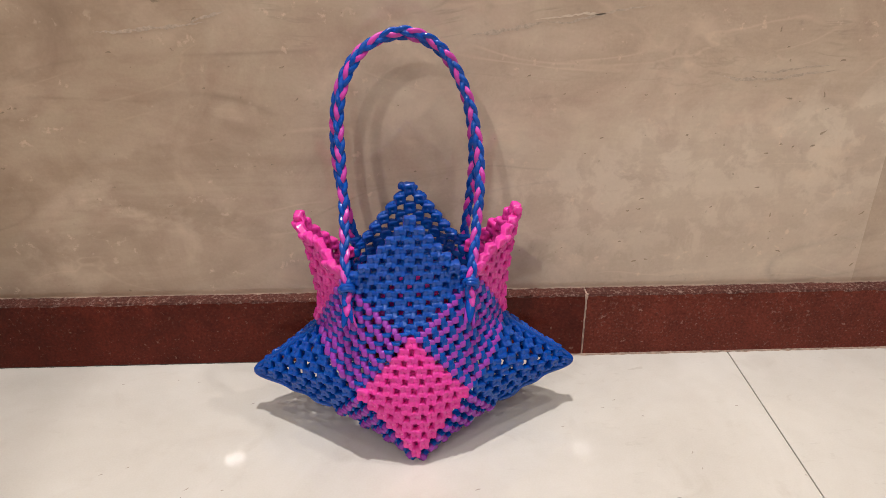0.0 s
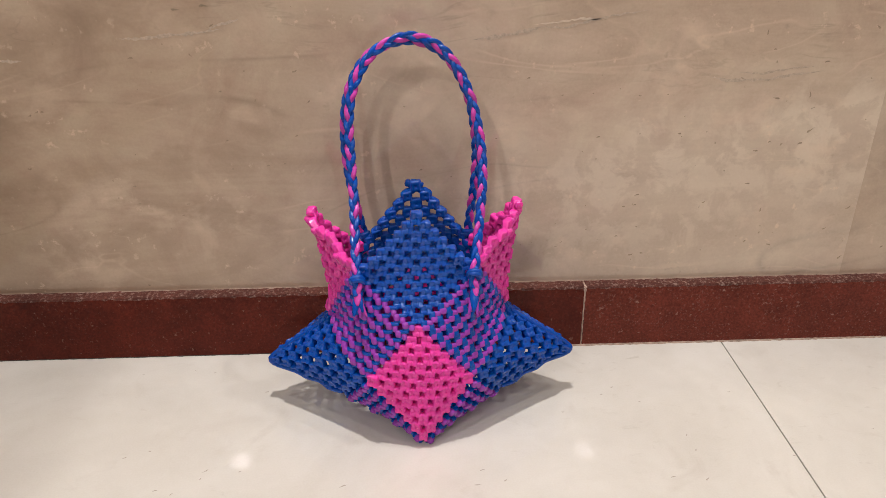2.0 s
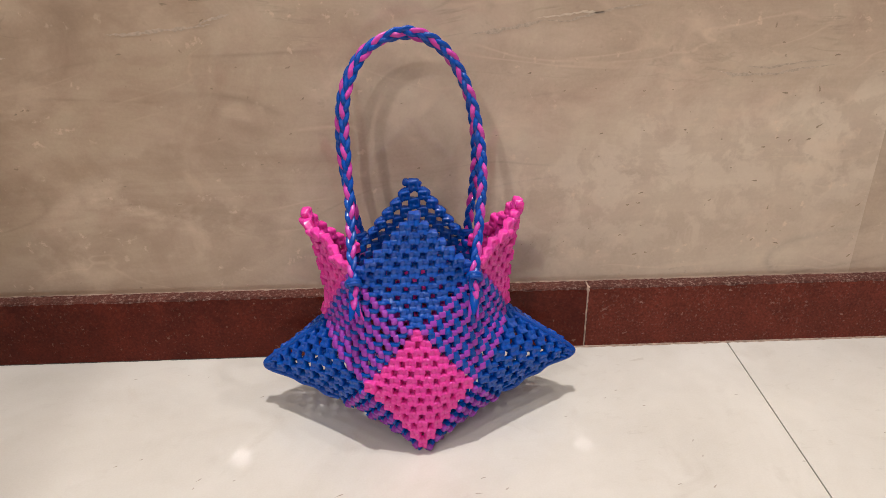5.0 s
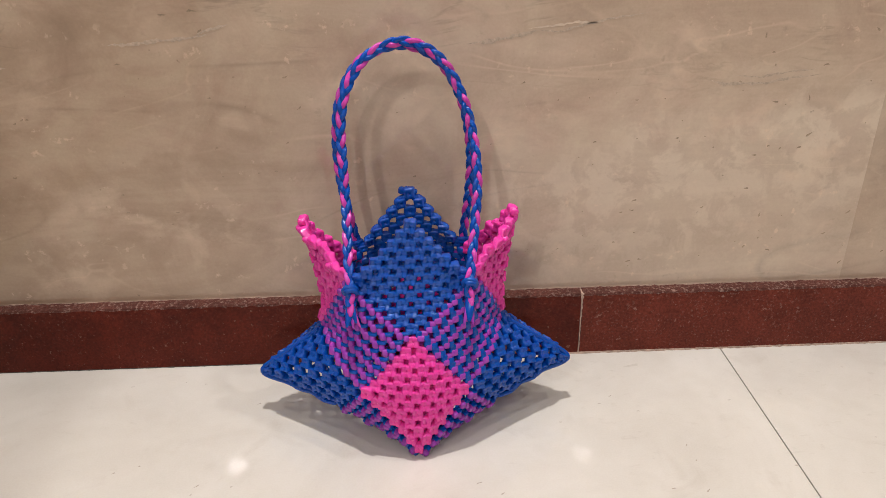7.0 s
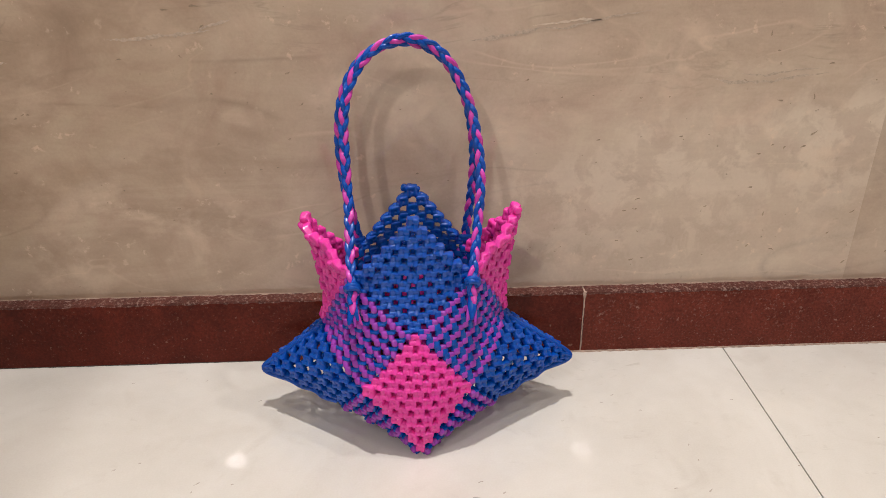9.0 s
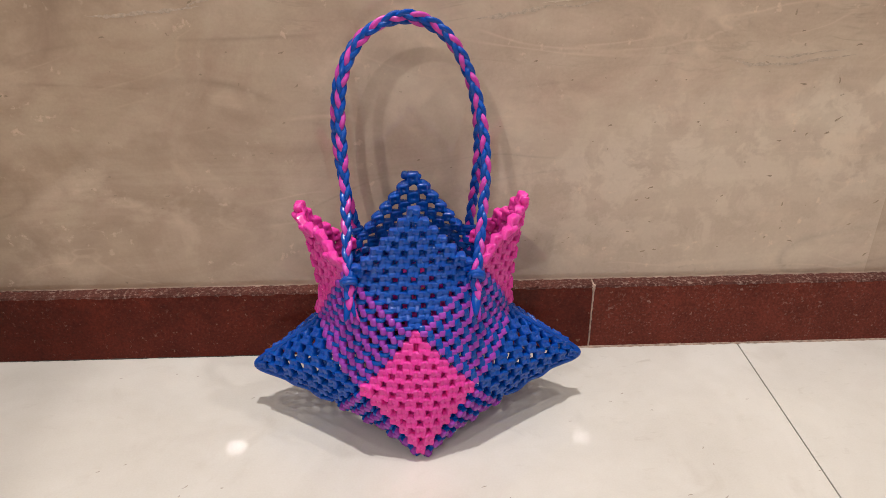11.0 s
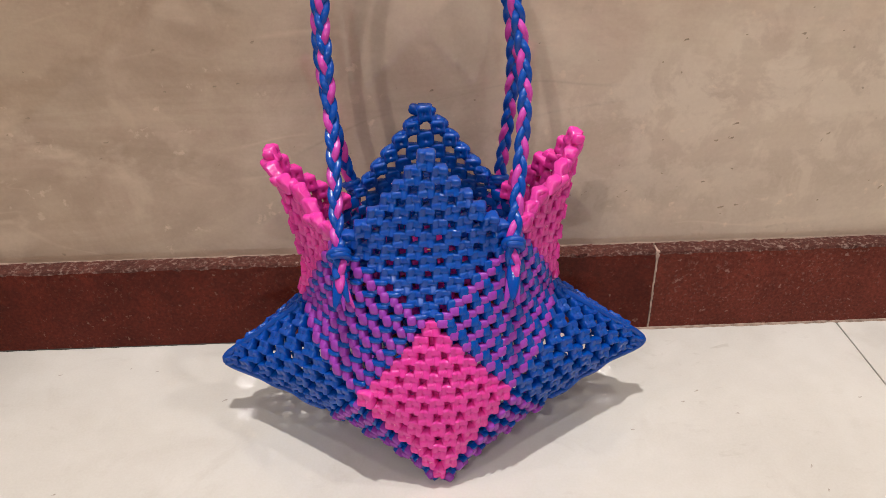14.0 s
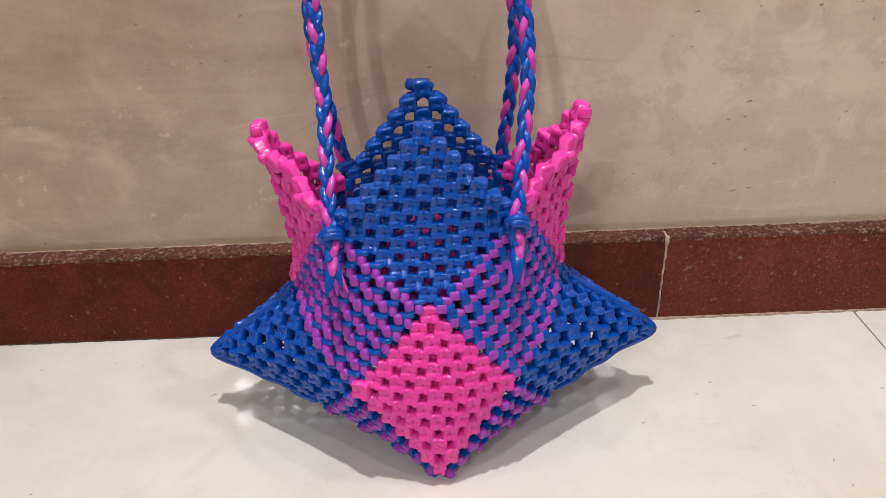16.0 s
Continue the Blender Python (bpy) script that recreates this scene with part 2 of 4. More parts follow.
def fleck(name, length, width, material, parent, at, turn, axis, seed):
    """A small irregular flake lying on the floor or the wall."""
    rng = random.Random(seed)
    verts, faces, count = [], [], 9
    for h, k in ((0.0, 1.0), (0.00006, 0.9)):
        for i in range(count):
            a = 2 * math.pi * i / count
            r = k * rng.uniform(0.65, 1.1)
            x, y = math.cos(a) * length / 2 * r, math.sin(a) * width / 2 * r + 0.25 * width * math.sin(2 * a + seed)
            x, y = x * math.cos(turn) - y * math.sin(turn), x * math.sin(turn) + y * math.cos(turn)
            verts.append((x, y, h) if axis == "z" else (x, -h, y))
    faces = [tuple(range(count, 2 * count))] + [(i, (i + 1) % count, count + (i + 1) % count, count + i) for i in range(count)]
    return part(name, mesh_of(name, verts, faces, [material], smooth=False), parent, at=at)


# ---- setting ----
ROOM_X, ROOM_Y = 2.6, -4.4
wall = structure(box("wall_north", (-ROOM_X - 0.15, 0.022, -0.1), (ROOM_X + 0.15, 0.17, CEILING + 0.1), M_GROUT), "wall clad in polished beige marble slabs with veins and pits")
edges_x = (-2.6, -1.875, -0.625, 0.625, 1.875, 2.6)
edges_z = (0.0, 1.2, 2.6)
for i in range(5):
    for j in range(2):
        box("slab", (edges_x[i] + 0.00003, 0.0, edges_z[j]), (edges_x[i + 1] - 0.00003, 0.02, edges_z[j + 1] - 0.001), M_WALL if i < 3 else M_WALL_2, 0.00005, wall)

floor = structure(box("floor", (-ROOM_X, ROOM_Y, -0.12), (ROOM_X, 0.02, -0.012), M_GAP), "floor of large polished cream tiles with thin dark joints")
tile_x = (-2.6, -1.945, -0.745, 0.455, 1.655, 2.6)
tile_y = (-4.4, -3.61, -2.41, -1.21, -0.01)
for i in range(5):
    for j in range(4):
        box("tile", (tile_x[i] + 0.0009, tile_y[j] + 0.0009, -0.012), (tile_x[i + 1] - 0.0009, tile_y[j + 1] - 0.0009, 0.0), M_FLOOR, 0.0005, floor)

structure(box("ceiling", (-ROOM_X - 0.15, ROOM_Y - 0.15, CEILING), (ROOM_X + 0.15, 0.02, CEILING + 0.12), M_PAINT), "plain off-white painted ceiling")
structure(box("wall_west", (-ROOM_X - 0.15, ROOM_Y, -0.1), (-ROOM_X, 0.02, CEILING), M_WARM), "plain warm grey painted side wall")
# unseen block, added to keep the west lamps' light off the floor's left
structure(box("shade_block", (-0.95, -2.0, 0.0), (-0.75, -0.024, 1.245), M_WARM, 0.004), "unseen warm grey block added to shade the floor's west end")
structure(box("wall_east", (ROOM_X, ROOM_Y, -0.1), (ROOM_X + 0.15, 0.02, CEILING), M_WARM), "plain warm grey painted side wall")
structure(box("wall_south", (-ROOM_X, ROOM_Y - 0.15, -0.1), (ROOM_X, ROOM_Y, CEILING), M_WARM), "plain warm grey painted back wall")


def skirting(x0, x1, seed, parent):
    """One length of granite skirting: polished face leaning back a little, rough-sawn top edge."""
    rng = random.Random(seed)
    count = max(2, int((x1 - x0) / 0.006))
    verts, faces, slots = [], [], []
    for i in range(count + 1):
        x = x0 + (x1 - x0) * i / count
        a, b = rng.uniform(-1, 1), rng.uniform(-1, 1)
        end = min(i, count - i) < 1
        verts += [(x, 0.0, 0.0), (x, -0.0205, 0.0004), (x, -0.0205 + 0.0278 * (0.0955 + 0.0012 * b), 0.0955 + 0.0012 * b),
                  (x, -0.0165 + 0.0009 * b, 0.0985 + 0.0008 * a), (x, -0.0085, 0.0995 + 0.0006 * rng.uniform(-1, 1)), (x, 0.0, 0.1 + 0.0007 * rng.uniform(-1, 1))]
        if i:
            for k in range(6):
                p, q = 6 * (i - 1) + k, 6 * (i - 1) + (k + 1) % 6
                faces.append((p, p + 6, q + 6, q))
                slots.append(1 if k in (2, 3, 4) else 0)
    faces += [(5, 4, 3, 2, 1, 0)[::-1], tuple(6 * count + k for k in range(5, -1, -1))]
    slots += [0, 0]
    me = mesh_of("skirting_board", verts, faces, [M_SKIRT if x0 < 0.2 else M_SKIRT_2, M_SKIRT_CUT], slots, False)
    bm = bmesh.new()
    bm.from_mesh(me)
    bmesh.ops.recalc_face_normals(bm, faces=bm.faces)
    bm.to_mesh(me), bm.free()
    return part("skirting_board", me, parent)


def ragged_strip(name, x0, x1, section, jitter, seed, parent, material):
    """A thin uneven run of mortar along the wall. section: corners (y, z)."""
    rng = random.Random(seed)
    count, k = int((x1 - x0) / 0.005), len(section)
    verts, faces = [], []
    for i in range(count + 1):
        wave = rng.uniform(-1, 1) * jitter
        for y, z in section:
            verts.append((x0 + (x1 - x0) * i / count, y + (wave if y < -0.001 else 0), z + (abs(wave) if z > 0.001 and y > -0.001 else 0)))
        if i:
            faces += [(k * (i - 1) + a, k * i + a, k * i + (a + 1) % k, k * (i - 1) + (a + 1) % k) for a in range(k)]
    return part(name, mesh_of(name, verts, faces, [material], smooth=False), parent)


base = structure(box("baseboard", (-2.6, -0.008, 0.001), (2.6, 0.0, 0.094), M_GROUT), "dark red polished granite skirting with a rough-sawn top")
joints = (-2.6, -2.17, -0.965, 0.241, 1.447, 2.6)
for i in range(5):
    skirting(joints[i] + 0.0013, joints[i + 1] - 0.0013, 5 + i, base)
joint_rng, joint_verts, joint_faces = random.Random(12), [], []
for k in range(31):
    z = 0.0985 * k / 30
    y, wide, drift = -0.0207 + 0.0278 * z + (0.0012 if k == 30 else 0), joint_rng.uniform(0.0006, 0.0012) + 0.0018 * max(0, k - 26) / 4, joint_rng.uniform(-0.0005, 0.0005)
    joint_verts += [(0.241 + drift - wide, -0.003, z), (0.241 + drift - wide, y, z), (0.241 + drift + wide, y, z), (0.241 + drift + wide, -0.003, z)]
    if k:
        joint_faces += [(4 * (k - 1) + a, 4 * (k - 1) + (a + 1) % 4, 4 * k + (a + 1) % 4, 4 * k + a) for a in range(4)]
joint_faces.append((120, 121, 122, 123))
part("joint_mortar", mesh_of("joint_mortar", joint_verts, joint_faces, [M_GROUT], smooth=False), base)
ragged_strip("top_mortar", -2.6, 2.6, ((-0.0012, 0.0992), (-0.0009, 0.0999), (-0.0002, 0.1003), (-0.0002, 0.0992)), 0.0010, 8, base, M_MORTAR)
ragged_strip("foot_gap", -2.6, 0.10, ((-0.0214, 0.0002), (-0.0208, 0.0009), (-0.0200, 0.0012), (-0.0200, 0.0002)), 0.0005, 11, base, M_GAP)
ragged_strip("foot_mortar", 0.10, 2.6, ((-0.0226, 0.0002), (-0.0212, 0.0018), (-0.0195, 0.0024), (-0.0195, 0.0002)), 0.0009, 9, base, M_MORTAR)

# pits in the marble: x, z, length in mm, slope in degrees
PITS = ((0.146, 0.4, 6, 20), (0.192, 0.377, 4, 20), (0.295, 0.375, 4, 10), (0.451, 0.455, 9, 90), (0.465, 0.433, 6, 0), (0.537, 0.416, 8, 10), (0.594, 0.46, 8, -40), (0.478, 0.369, 12, -8),
        (0.523, 0.373, 10, 100), (0.534, 0.324, 14, 35), (0.481, 0.308, 5, 0), (0.497, 0.304, 6, 60), (0.522, 0.305, 10, 20), (0.46, 0.248, 9, 0), (0.613, 0.208, 10, 35), (0.585, 0.176, 7, 30))
PITS += ((0.472, 0.159, 7, 45), (0.508, 0.152, 8, -20), (0.306, 0.234, 9, 15), (0.304, 0.219, 6, 10), (0.289, 0.217, 5, 0), (0.307, 0.141, 9, 15), (0.323, 0.143, 6, 0), (0.283, 0.171, 5, 0),
         (0.244, 0.319, 6, 20), (0.354, 0.322, 6, 0), (0.463, 0.296, 7, 0), (0.402, 0.221, 5, 30), (0.486, 0.208, 9, 80), (0.619, 0.129, 10, 45), (0.678, 0.144, 7, 40), (0.005, 0.277, 6, 20))
PITS += ((-0.495, 0.36, 7, 30), (-0.485, 0.365, 6, 30), (-0.29, 0.49, 12, 0), (-0.255, 0.494, 14, -5), (-0.25, 0.47, 8, 40), (-0.355, 0.432, 8, 10), (-0.38, 0.261, 6, 0), (-0.377, 0.236, 4, 0),
         (-0.312, 0.234, 6, 15), (-0.198, 0.287, 5, 20), (-0.176, 0.289, 5, 0), (-0.246, 0.283, 4, 0), (-0.25, 0.388, 6, 10), (-0.139, 0.373, 8, 40), (-0.153, 0.413, 8, 20), (-0.157, 0.328, 6, 30))
for k, (x, z, size, slope) in enumerate(PITS):
    fleck("pit", size / 1000, 0.0016 + 0.00006 * size, M_PIT, wall, (x, -0.0001, z), radians(slope), "y", k)
rng = random.Random(31)
for k in range(40):      # pin-prick pits, thickest in the paler stone
    x, z = (rng.uniform(0.14, 0.62), rng.uniform(0.13, 0.40)) if k < 26 else (rng.uniform(-0.6, 0.62), rng.uniform(0.13, 0.6))
    fleck("pit", rng.uniform(0.0012, 0.0035), rng.uniform(0.0008, 0.0016), M_PIT, wall, (x, -0.0001, z), rng.uniform(-0.5, 0.9), "y", 100 + k)


def vein(points, width, material, seed):
    """A fissure in the marble: a thin ragged ribbon along a line on the wall, swelling and thinning."""
    vein_rng, line = random.Random(seed), []
    for (x0, z0), (x1, z1) in zip(points, points[1:]):
        line += [(x0 + (x1 - x0) * k / 8, z0 + (z1 - z0) * k / 8) for k in range(8)]
    line.append(points[-1])
    verts, faces, last = [], [], len(line) - 1
    for k, (x, z) in enumerate(line):
        half = 0.5 * width * vein_rng.uniform(0.35, 1.25) * (0.12 + min(1.0, 5 * k / last, 5 * (last - k) / last))
        z += vein_rng.uniform(-0.0007, 0.0007)
        verts += [(x, -0.0002, z - half), (x, -0.0002, z), (x, -0.0002, z + half * vein_rng.uniform(0.4, 1.0))]
        if k:
            p = 3 * (k - 1)
            faces += [(p, p + 3, p + 4, p + 1), (p + 1, p + 4, p + 5, p + 2)]
    part("vein", mesh_of("vein", verts, faces, [material]), wall)


vein(((0.070, 0.449), (0.118, 0.456), (0.142, 0.460), (0.161, 0.465)), 0.0060, M_VEIN, 1)
vein(((0.161, 0.465), (0.189, 0.463), (0.212, 0.469), (0.252, 0.478), (0.300, 0.484)), 0.0030, M_VEIN, 2)
vein(((0.150, 0.467), (0.180, 0.470), (0.208, 0.474), (0.240, 0.473)), 0.0026, M_PALE_VEIN, 3)
vein(((0.385, 0.399), (0.406, 0.394), (0.436, 0.394), (0.465, 0.394), (0.494, 0.401), (0.538, 0.404)), 0.0042, M_VEIN, 4)
vein(((0.420, 0.404), (0.452, 0.402), (0.490, 0.408), (0.525, 0.411)), 0.0030, M_VEIN, 5)
vein(((-0.366, 0.456), (-0.348, 0.456), (-0.325, 0.457), (-0.302, 0.460), (-0.271, 0.462), (-0.240, 0.466)), 0.0050, M_VEIN, 7)
vein(((-0.255, 0.466), (-0.243, 0.471), (-0.215, 0.478)), 0.0040, M_VEIN, 8)
vein(((-0.560, 0.432), (-0.514, 0.431), (-0.488, 0.430)), 0.0042, M_VEIN, 9)
MARKS = ((-0.394, -0.065, 5, 20), (-0.322, -0.059, 3, 0), (-0.293, -0.065, 4, 10), (-0.212, -0.114, 7, 30), (-0.338, -0.228, 5, 20), (-0.261, -0.266, 10, 40), (-0.264, -0.279, 4, 70), (-0.219, -0.269, 5, 0),
         (-0.291, -0.302, 6, 40), (-0.312, -0.296, 7, 20), (-0.096, -0.299, 12, 25), (-0.365, -0.238, 6, 30))
MARKS += ((0.185, -0.176, 4, 0), (0.095, -0.298, 6, 40), (0.062, -0.304, 9, 0), (0.069, -0.28, 7, 20), (0.291, -0.16, 5, 0), (0.262, -0.126, 6, 30), (0.332, -0.23, 6, 60), (0.335, -0.257, 4, 70),
          (0.332, -0.307, 9, 45), (0.293, -0.302, 7, 10), (0.451, -0.273, 4, 0), (0.574, -0.229, 4, 0), (0.244, -0.141, 4, 0), (0.42, -0.144, 5, 10))
for k, (x, y, size, slope) in enumerate(MARKS):
    fleck("floor_mark", size / 1000, 0.0016, M_MARK, floor, (x, y, 0.0001), radians(slope), "z", 40 + k)


def light_fitting(x, y, width, watts):
    """A round recessed ceiling light: trim ring and its lamp."""
    verts, faces, count = [], [], 32
    for r, z in ((width / 2, -0.010), (0.066, -0.014), (0.080, -0.010), (0.083, 0.0)):
        verts += [(r * math.cos(2 * math.pi * i / count), r * math.sin(2 * math.pi * i / count), z) for i in range(count)]
    for k in range(3):
        faces += [(count * k + i, count * k + (i + 1) % count, count * (k + 1) + (i + 1) % count, count * (k + 1) + i) for i in range(count)]
    ob = new("ceiling_light", mesh_of("ceiling_light", verts, faces, [M_TRIM]))
    ob.location = (x, y, CEILING)
    tagged(ob, "round white recessed ceiling downlight switched on", "light", "ceiling lights")
    downlight(x, y, width, watts)


for row_y, lamp_width, watts in LAMP_ROWS:
    for lamp_x, w in zip(LAMP_X, watts):
        light_fitting(lamp_x, row_y, lamp_width, w)

# ---- basket ----
# Woven from plastic wire on a square lattice; a counts cells up to the right, b up to the left, in blocks of seven.
BASE = (0.0, -0.122, 0.0)
MID = BASE[1]
N, STEP = 7, 0.0150
TIGHT = {"flap": 0.965, "side_left": 0.975, "side_right": 0.975}    # how closely each panel is woven
LOOSE = 1.06
BLOCKS = {"lower": (0, 0), "upper_left": (0, 1), "upper_right": (1, 0), "flap": (1, 1), "wing_left": (-1, 1), "wing_right": (1, -1), "base_left": (-1, 0), "base_right": (0, -1)}
CORNERS = {   # the front's lattice corners; the back mirrors them
    (0, 0): (0.0, -0.230, 0.0105), (-1, 0): (0.0, MID, 0.004), (0, -1): (0.0, MID, 0.004),
    (0, 1): (-0.061, -0.222, 0.095), (1, 0): (0.056, -0.214, 0.089), (1, 1): (-0.004, -0.208, 0.158), (2, 2): (-0.003, -0.172, 0.286),
    (1, 2): (-0.074, -0.176, 0.212), (2, 1): (0.064, -0.176, 0.216), (0, 2): (-0.113, MID, 0.129), (2, 0): (0.106, MID, 0.137),
    (-1, 2): (-0.196, MID, 0.062), (2, -1): (0.197, MID, 0.067), (-1, 1): (-0.1, MID, 0.025), (1, -1): (0.1, MID, 0.025),
    (1, 3): (-0.130, MID, 0.273), (3, 1): (0.120, MID, 0.279)}
BACK = {(1, 2): (-0.071, -0.068, 0.197), (2, 1): (0.062, -0.068, 0.200), (2, 2): (-0.003, -0.060, 0.285), (0, 0): (0.0, -0.034, 0.012), (1, 1): (-0.003, -0.034, 0.158), (0, 1): (-0.061, -0.032, 0.095), (1, 0): (0.056, -0.032, 0.089)}


def corner(key, back):
    x, y, z = CORNERS[key]
    return np.array(BACK.get(key, (x, 2 * MID - y, z)) if back else (x, y, z))


ids, places = {}, []


def add_panel(key, c00, c10, c01, c11):
    grid = np.zeros((N, N), int)
    for i in range(N):
        for j in range(N):
            u, v = (i + 0.5) / N, (j + 0.5) / N
            grid[i, j] = len(places)
            places.append((1 - u) * (1 - v) * c00 + u * (1 - v) * c10 + (1 - u) * v * c01 + u * v * c11)
    ids[key] = grid


for back in (0, 1):
    for kind, (A, B) in BLOCKS.items():
        add_panel((kind, back), corner((A, B), back), corner((A + 1, B), back), corner((A, B + 1), back), corner((A + 1, B + 1), back))
add_panel(("side_left", 0), corner((0, 2), 0), corner((1, 2), 0), corner((1, 2), 1), corner((1, 3), 0))
add_panel(("side_right", 0), corner((2, 0), 0), corner((2, 1), 1), corner((2, 1), 0), corner((3, 1), 0))

bundles = []    # sets of seven strands that run side by side, and the way they run
for back in (0, 1):
    g = {kind: ids[(kind, back)] for kind in BLOCKS}
    left, right = ids[("side_left", 0)], ids[("side_right", 0)]
    bundles.append(("a", np.concatenate([g["base_left"], g["lower"], g["upper_right"], right.T if back else right]).T))
    bundles.append(("a", np.concatenate([g["wing_left"], g["upper_left"], g["flap"]]).T))
    bundles.append(("a", np.concatenate([g["base_right"], g["wing_right"]]).T))
    bundles.append(("b", np.concatenate([g["base_right"], g["lower"], g["upper_left"], left.T if back else left], axis=1)))
    bundles.append(("b", np.concatenate([g["wing_right"], g["upper_right"], g["flap"]], axis=1)))
    bundles.append(("b", np.concatenate([g["base_left"], g["wing_left"]], axis=1)))

springs = []
crease = {ids[(side, 0)][k, k] for side in ("side_left", "side_right") for k in range(N)}    # the side flaps fold along their middle
count = len(places)
before, after = {"a": np.arange(count), "b": np.arange(count)}, {"a": np.arange(count), "b": np.arange(count)}
for grid in ids.values():
    after["a"][grid[:-1]], before["a"][grid[1:]] = grid[1:], grid[:-1]
    after["b"][grid[:, :-1]], before["b"][grid[:, 1:]] = grid[:, 1:], grid[:, :-1]
tight, settled = np.full(count, LOOSE), np.zeros(count)
for (kind, back), grid in ids.items():
    tight[grid.ravel()] = TIGHT.get(kind, LOOSE)
    settled[grid.ravel()] = 0.35 if kind.startswith(("base", "wing")) else 0.8
flat = np.array(places)


def link(p, q, steps):
    """The length of one link: between an even weave and the way the panels are drawn out."""
    s = min(settled[p], settled[q])
    return s * 1.015 * np.linalg.norm(flat[p] - flat[q]) + (1 - s) * steps * STEP * (tight[p] + tight[q]) / 2


for way, strands in bundles:
    for k in range(N):
        line = strands[k]
        one = [link(p, q, 1) for p, q in zip(line, line[1:])]
        springs += [(p, q, d, 1.0) for p, q, d in zip(line, line[1:], one)]
        springs += [(line[m], line[m + 2], one[m] + one[m + 1], 0.22) for m in range(len(line) - 2) if line[m + 1] not in crease]
        springs += [(line[m], line[m + 3], sum(one[m:m + 3]), 0.12) for m in range(len(line) - 3) if line[m + 1] not in crease and line[m + 2] not in crease]
        for p, q in zip(line, line[1:]):
            if after[way][p] == p and before[way][q] == q:
                after[way][p], before[way][q] = q, p
        if k < N - 1:
            other = strands[k + 1]
            springs += [(p, q, link(p, q, 1.4142), 0.35) for p, q in zip(line, other[1:])]
            springs += [(p, q, link(p, q, 1.4142), 0.35) for p, q in zip(line[1:], other)]
f, r = {k: ids[(k, 0)] for k in BLOCKS}, {k: ids[(k, 1)] for k in BLOCKS}
for k in range(N):
    folds = [(f["base_left"][0, k], r["base_left"][0, k]), (f["wing_left"][0, k], r["wing_left"][0, k]), (f["base_right"][k, 0], r["base_right"][k, 0]),
             (f["wing_right"][k, 0], r["wing_right"][k, 0]), (f["wing_left"][k, 6], r["wing_left"][k, 6]), (f["wing_right"][6, k], r["wing_right"][6, k]),
             (f["base_left"][k, 0], f["base_right"][0, k]), (r["base_left"][k, 0], r["base_right"][0, k])]
    springs += [(p, q, 0.8 * STEP, 1.0) for p, q in folds]

pins = []      # knots held where the basket stands
for back in (0, 1):
    g = f if not back else r
    for kind, i, j, key in (("lower", 0, 0, (0, 0)), ("lower", 0, 6, (0, 1)), ("lower", 6, 0, (1, 0)), ("lower", 6, 6, (1, 1)), ("flap", 6, 6, (2, 2)),
                            ("upper_left", 6, 6, (1, 2)), ("upper_right", 6, 6, (2, 1)), ("wing_left", 0, 6, (-1, 2)), ("wing_right", 6, 0, (2, -1)),
                            ("upper_left", 0, 6, (0, 2)), ("upper_right", 6, 0, (2, 0)), ("base_left", 0, 0, (-1, 0))):
        node = g[kind][i, j]
        pins.append((node, corner(key, back) * 0.93 + 0.07 * places[node], 0.16))
for side, i, j, place in (("side_left", 6, 0, (-0.082, -0.166, 0.238)), ("side_left", 6, 3, (-0.106, -0.143, 0.249)), ("side_left", 3, 3, (-0.123, MID, 0.205)),
                          ("side_right", 0, 6, (0.074, -0.166, 0.229)), ("side_right", 3, 6, (0.101, -0.143, 0.241)), ("side_right", 3, 3, (0.122, MID, 0.200)),
                          ("side_right", 6, 1, (0.073, -0.075, 0.236)), ("side_right", 6, 3, (0.094, -0.092, 0.262)), ("side_right", 6, 5, (0.111, -0.108, 0.275))):
    pins.append((ids[(side, 0)][i, j], np.array(place), 0.05))
# the lower edges run straight from the front and back corners to the wing tips
for back in (0, 1):
    foot = corner((0, 0), back)
    for kinds, swap, tip in ((("base_left", "wing_left"), False, corner((-1, 2), back)), (("base_right", "wing_right"), True, corner((2, -1), back))):
        for b in range(2, 13, 2):
            kind, i, j = kinds[b // 7], 6 - b // 2, b % 7
            node = ids[(kind, back)][(j, i) if swap else (i, j)]
            pins.append((node, foot + (tip - foot) * (b + 0.5) / 14, 0.03))
# the side flaps' folds
for side, low, high in (("side_left", corner((0, 2), 0), corner((1, 3), 0)), ("side_right", corner((2, 0), 0), corner((3, 1), 0))):
    for k in (1, 2, 4, 5):
        pins.append((ids[(side, 0)][k, k], low + (high - low) * (k + 0.5) / 7 + np.array((0.002 if side == "side_left" else 0.004, 0, 0)), 0.08))
pins.append((ids[("side_left", 0)][6, 6], corner((1, 3), 0), 0.15))
pins.append((ids[("side_right", 0)][6, 6], corner((3, 1), 0), 0.15))


# the back flap stands straight-edged
for k in range(1, 6):
    for (i, j), key in (((6, k), (2, 1)), ((k, 6), (1, 2))):
        side = corner(key, 1) + np.array((0.002 if key == (2, 1) else -0.002, 0, 0))
        goal = side + (corner((2, 2), 1) - side) * (k + 0.5) / 7 + np.array((0.002 if key == (2, 1) else 0.001, 0, 0.0))
        pins.append((ids[("flap", 1)][i, j], goal, 0.12))


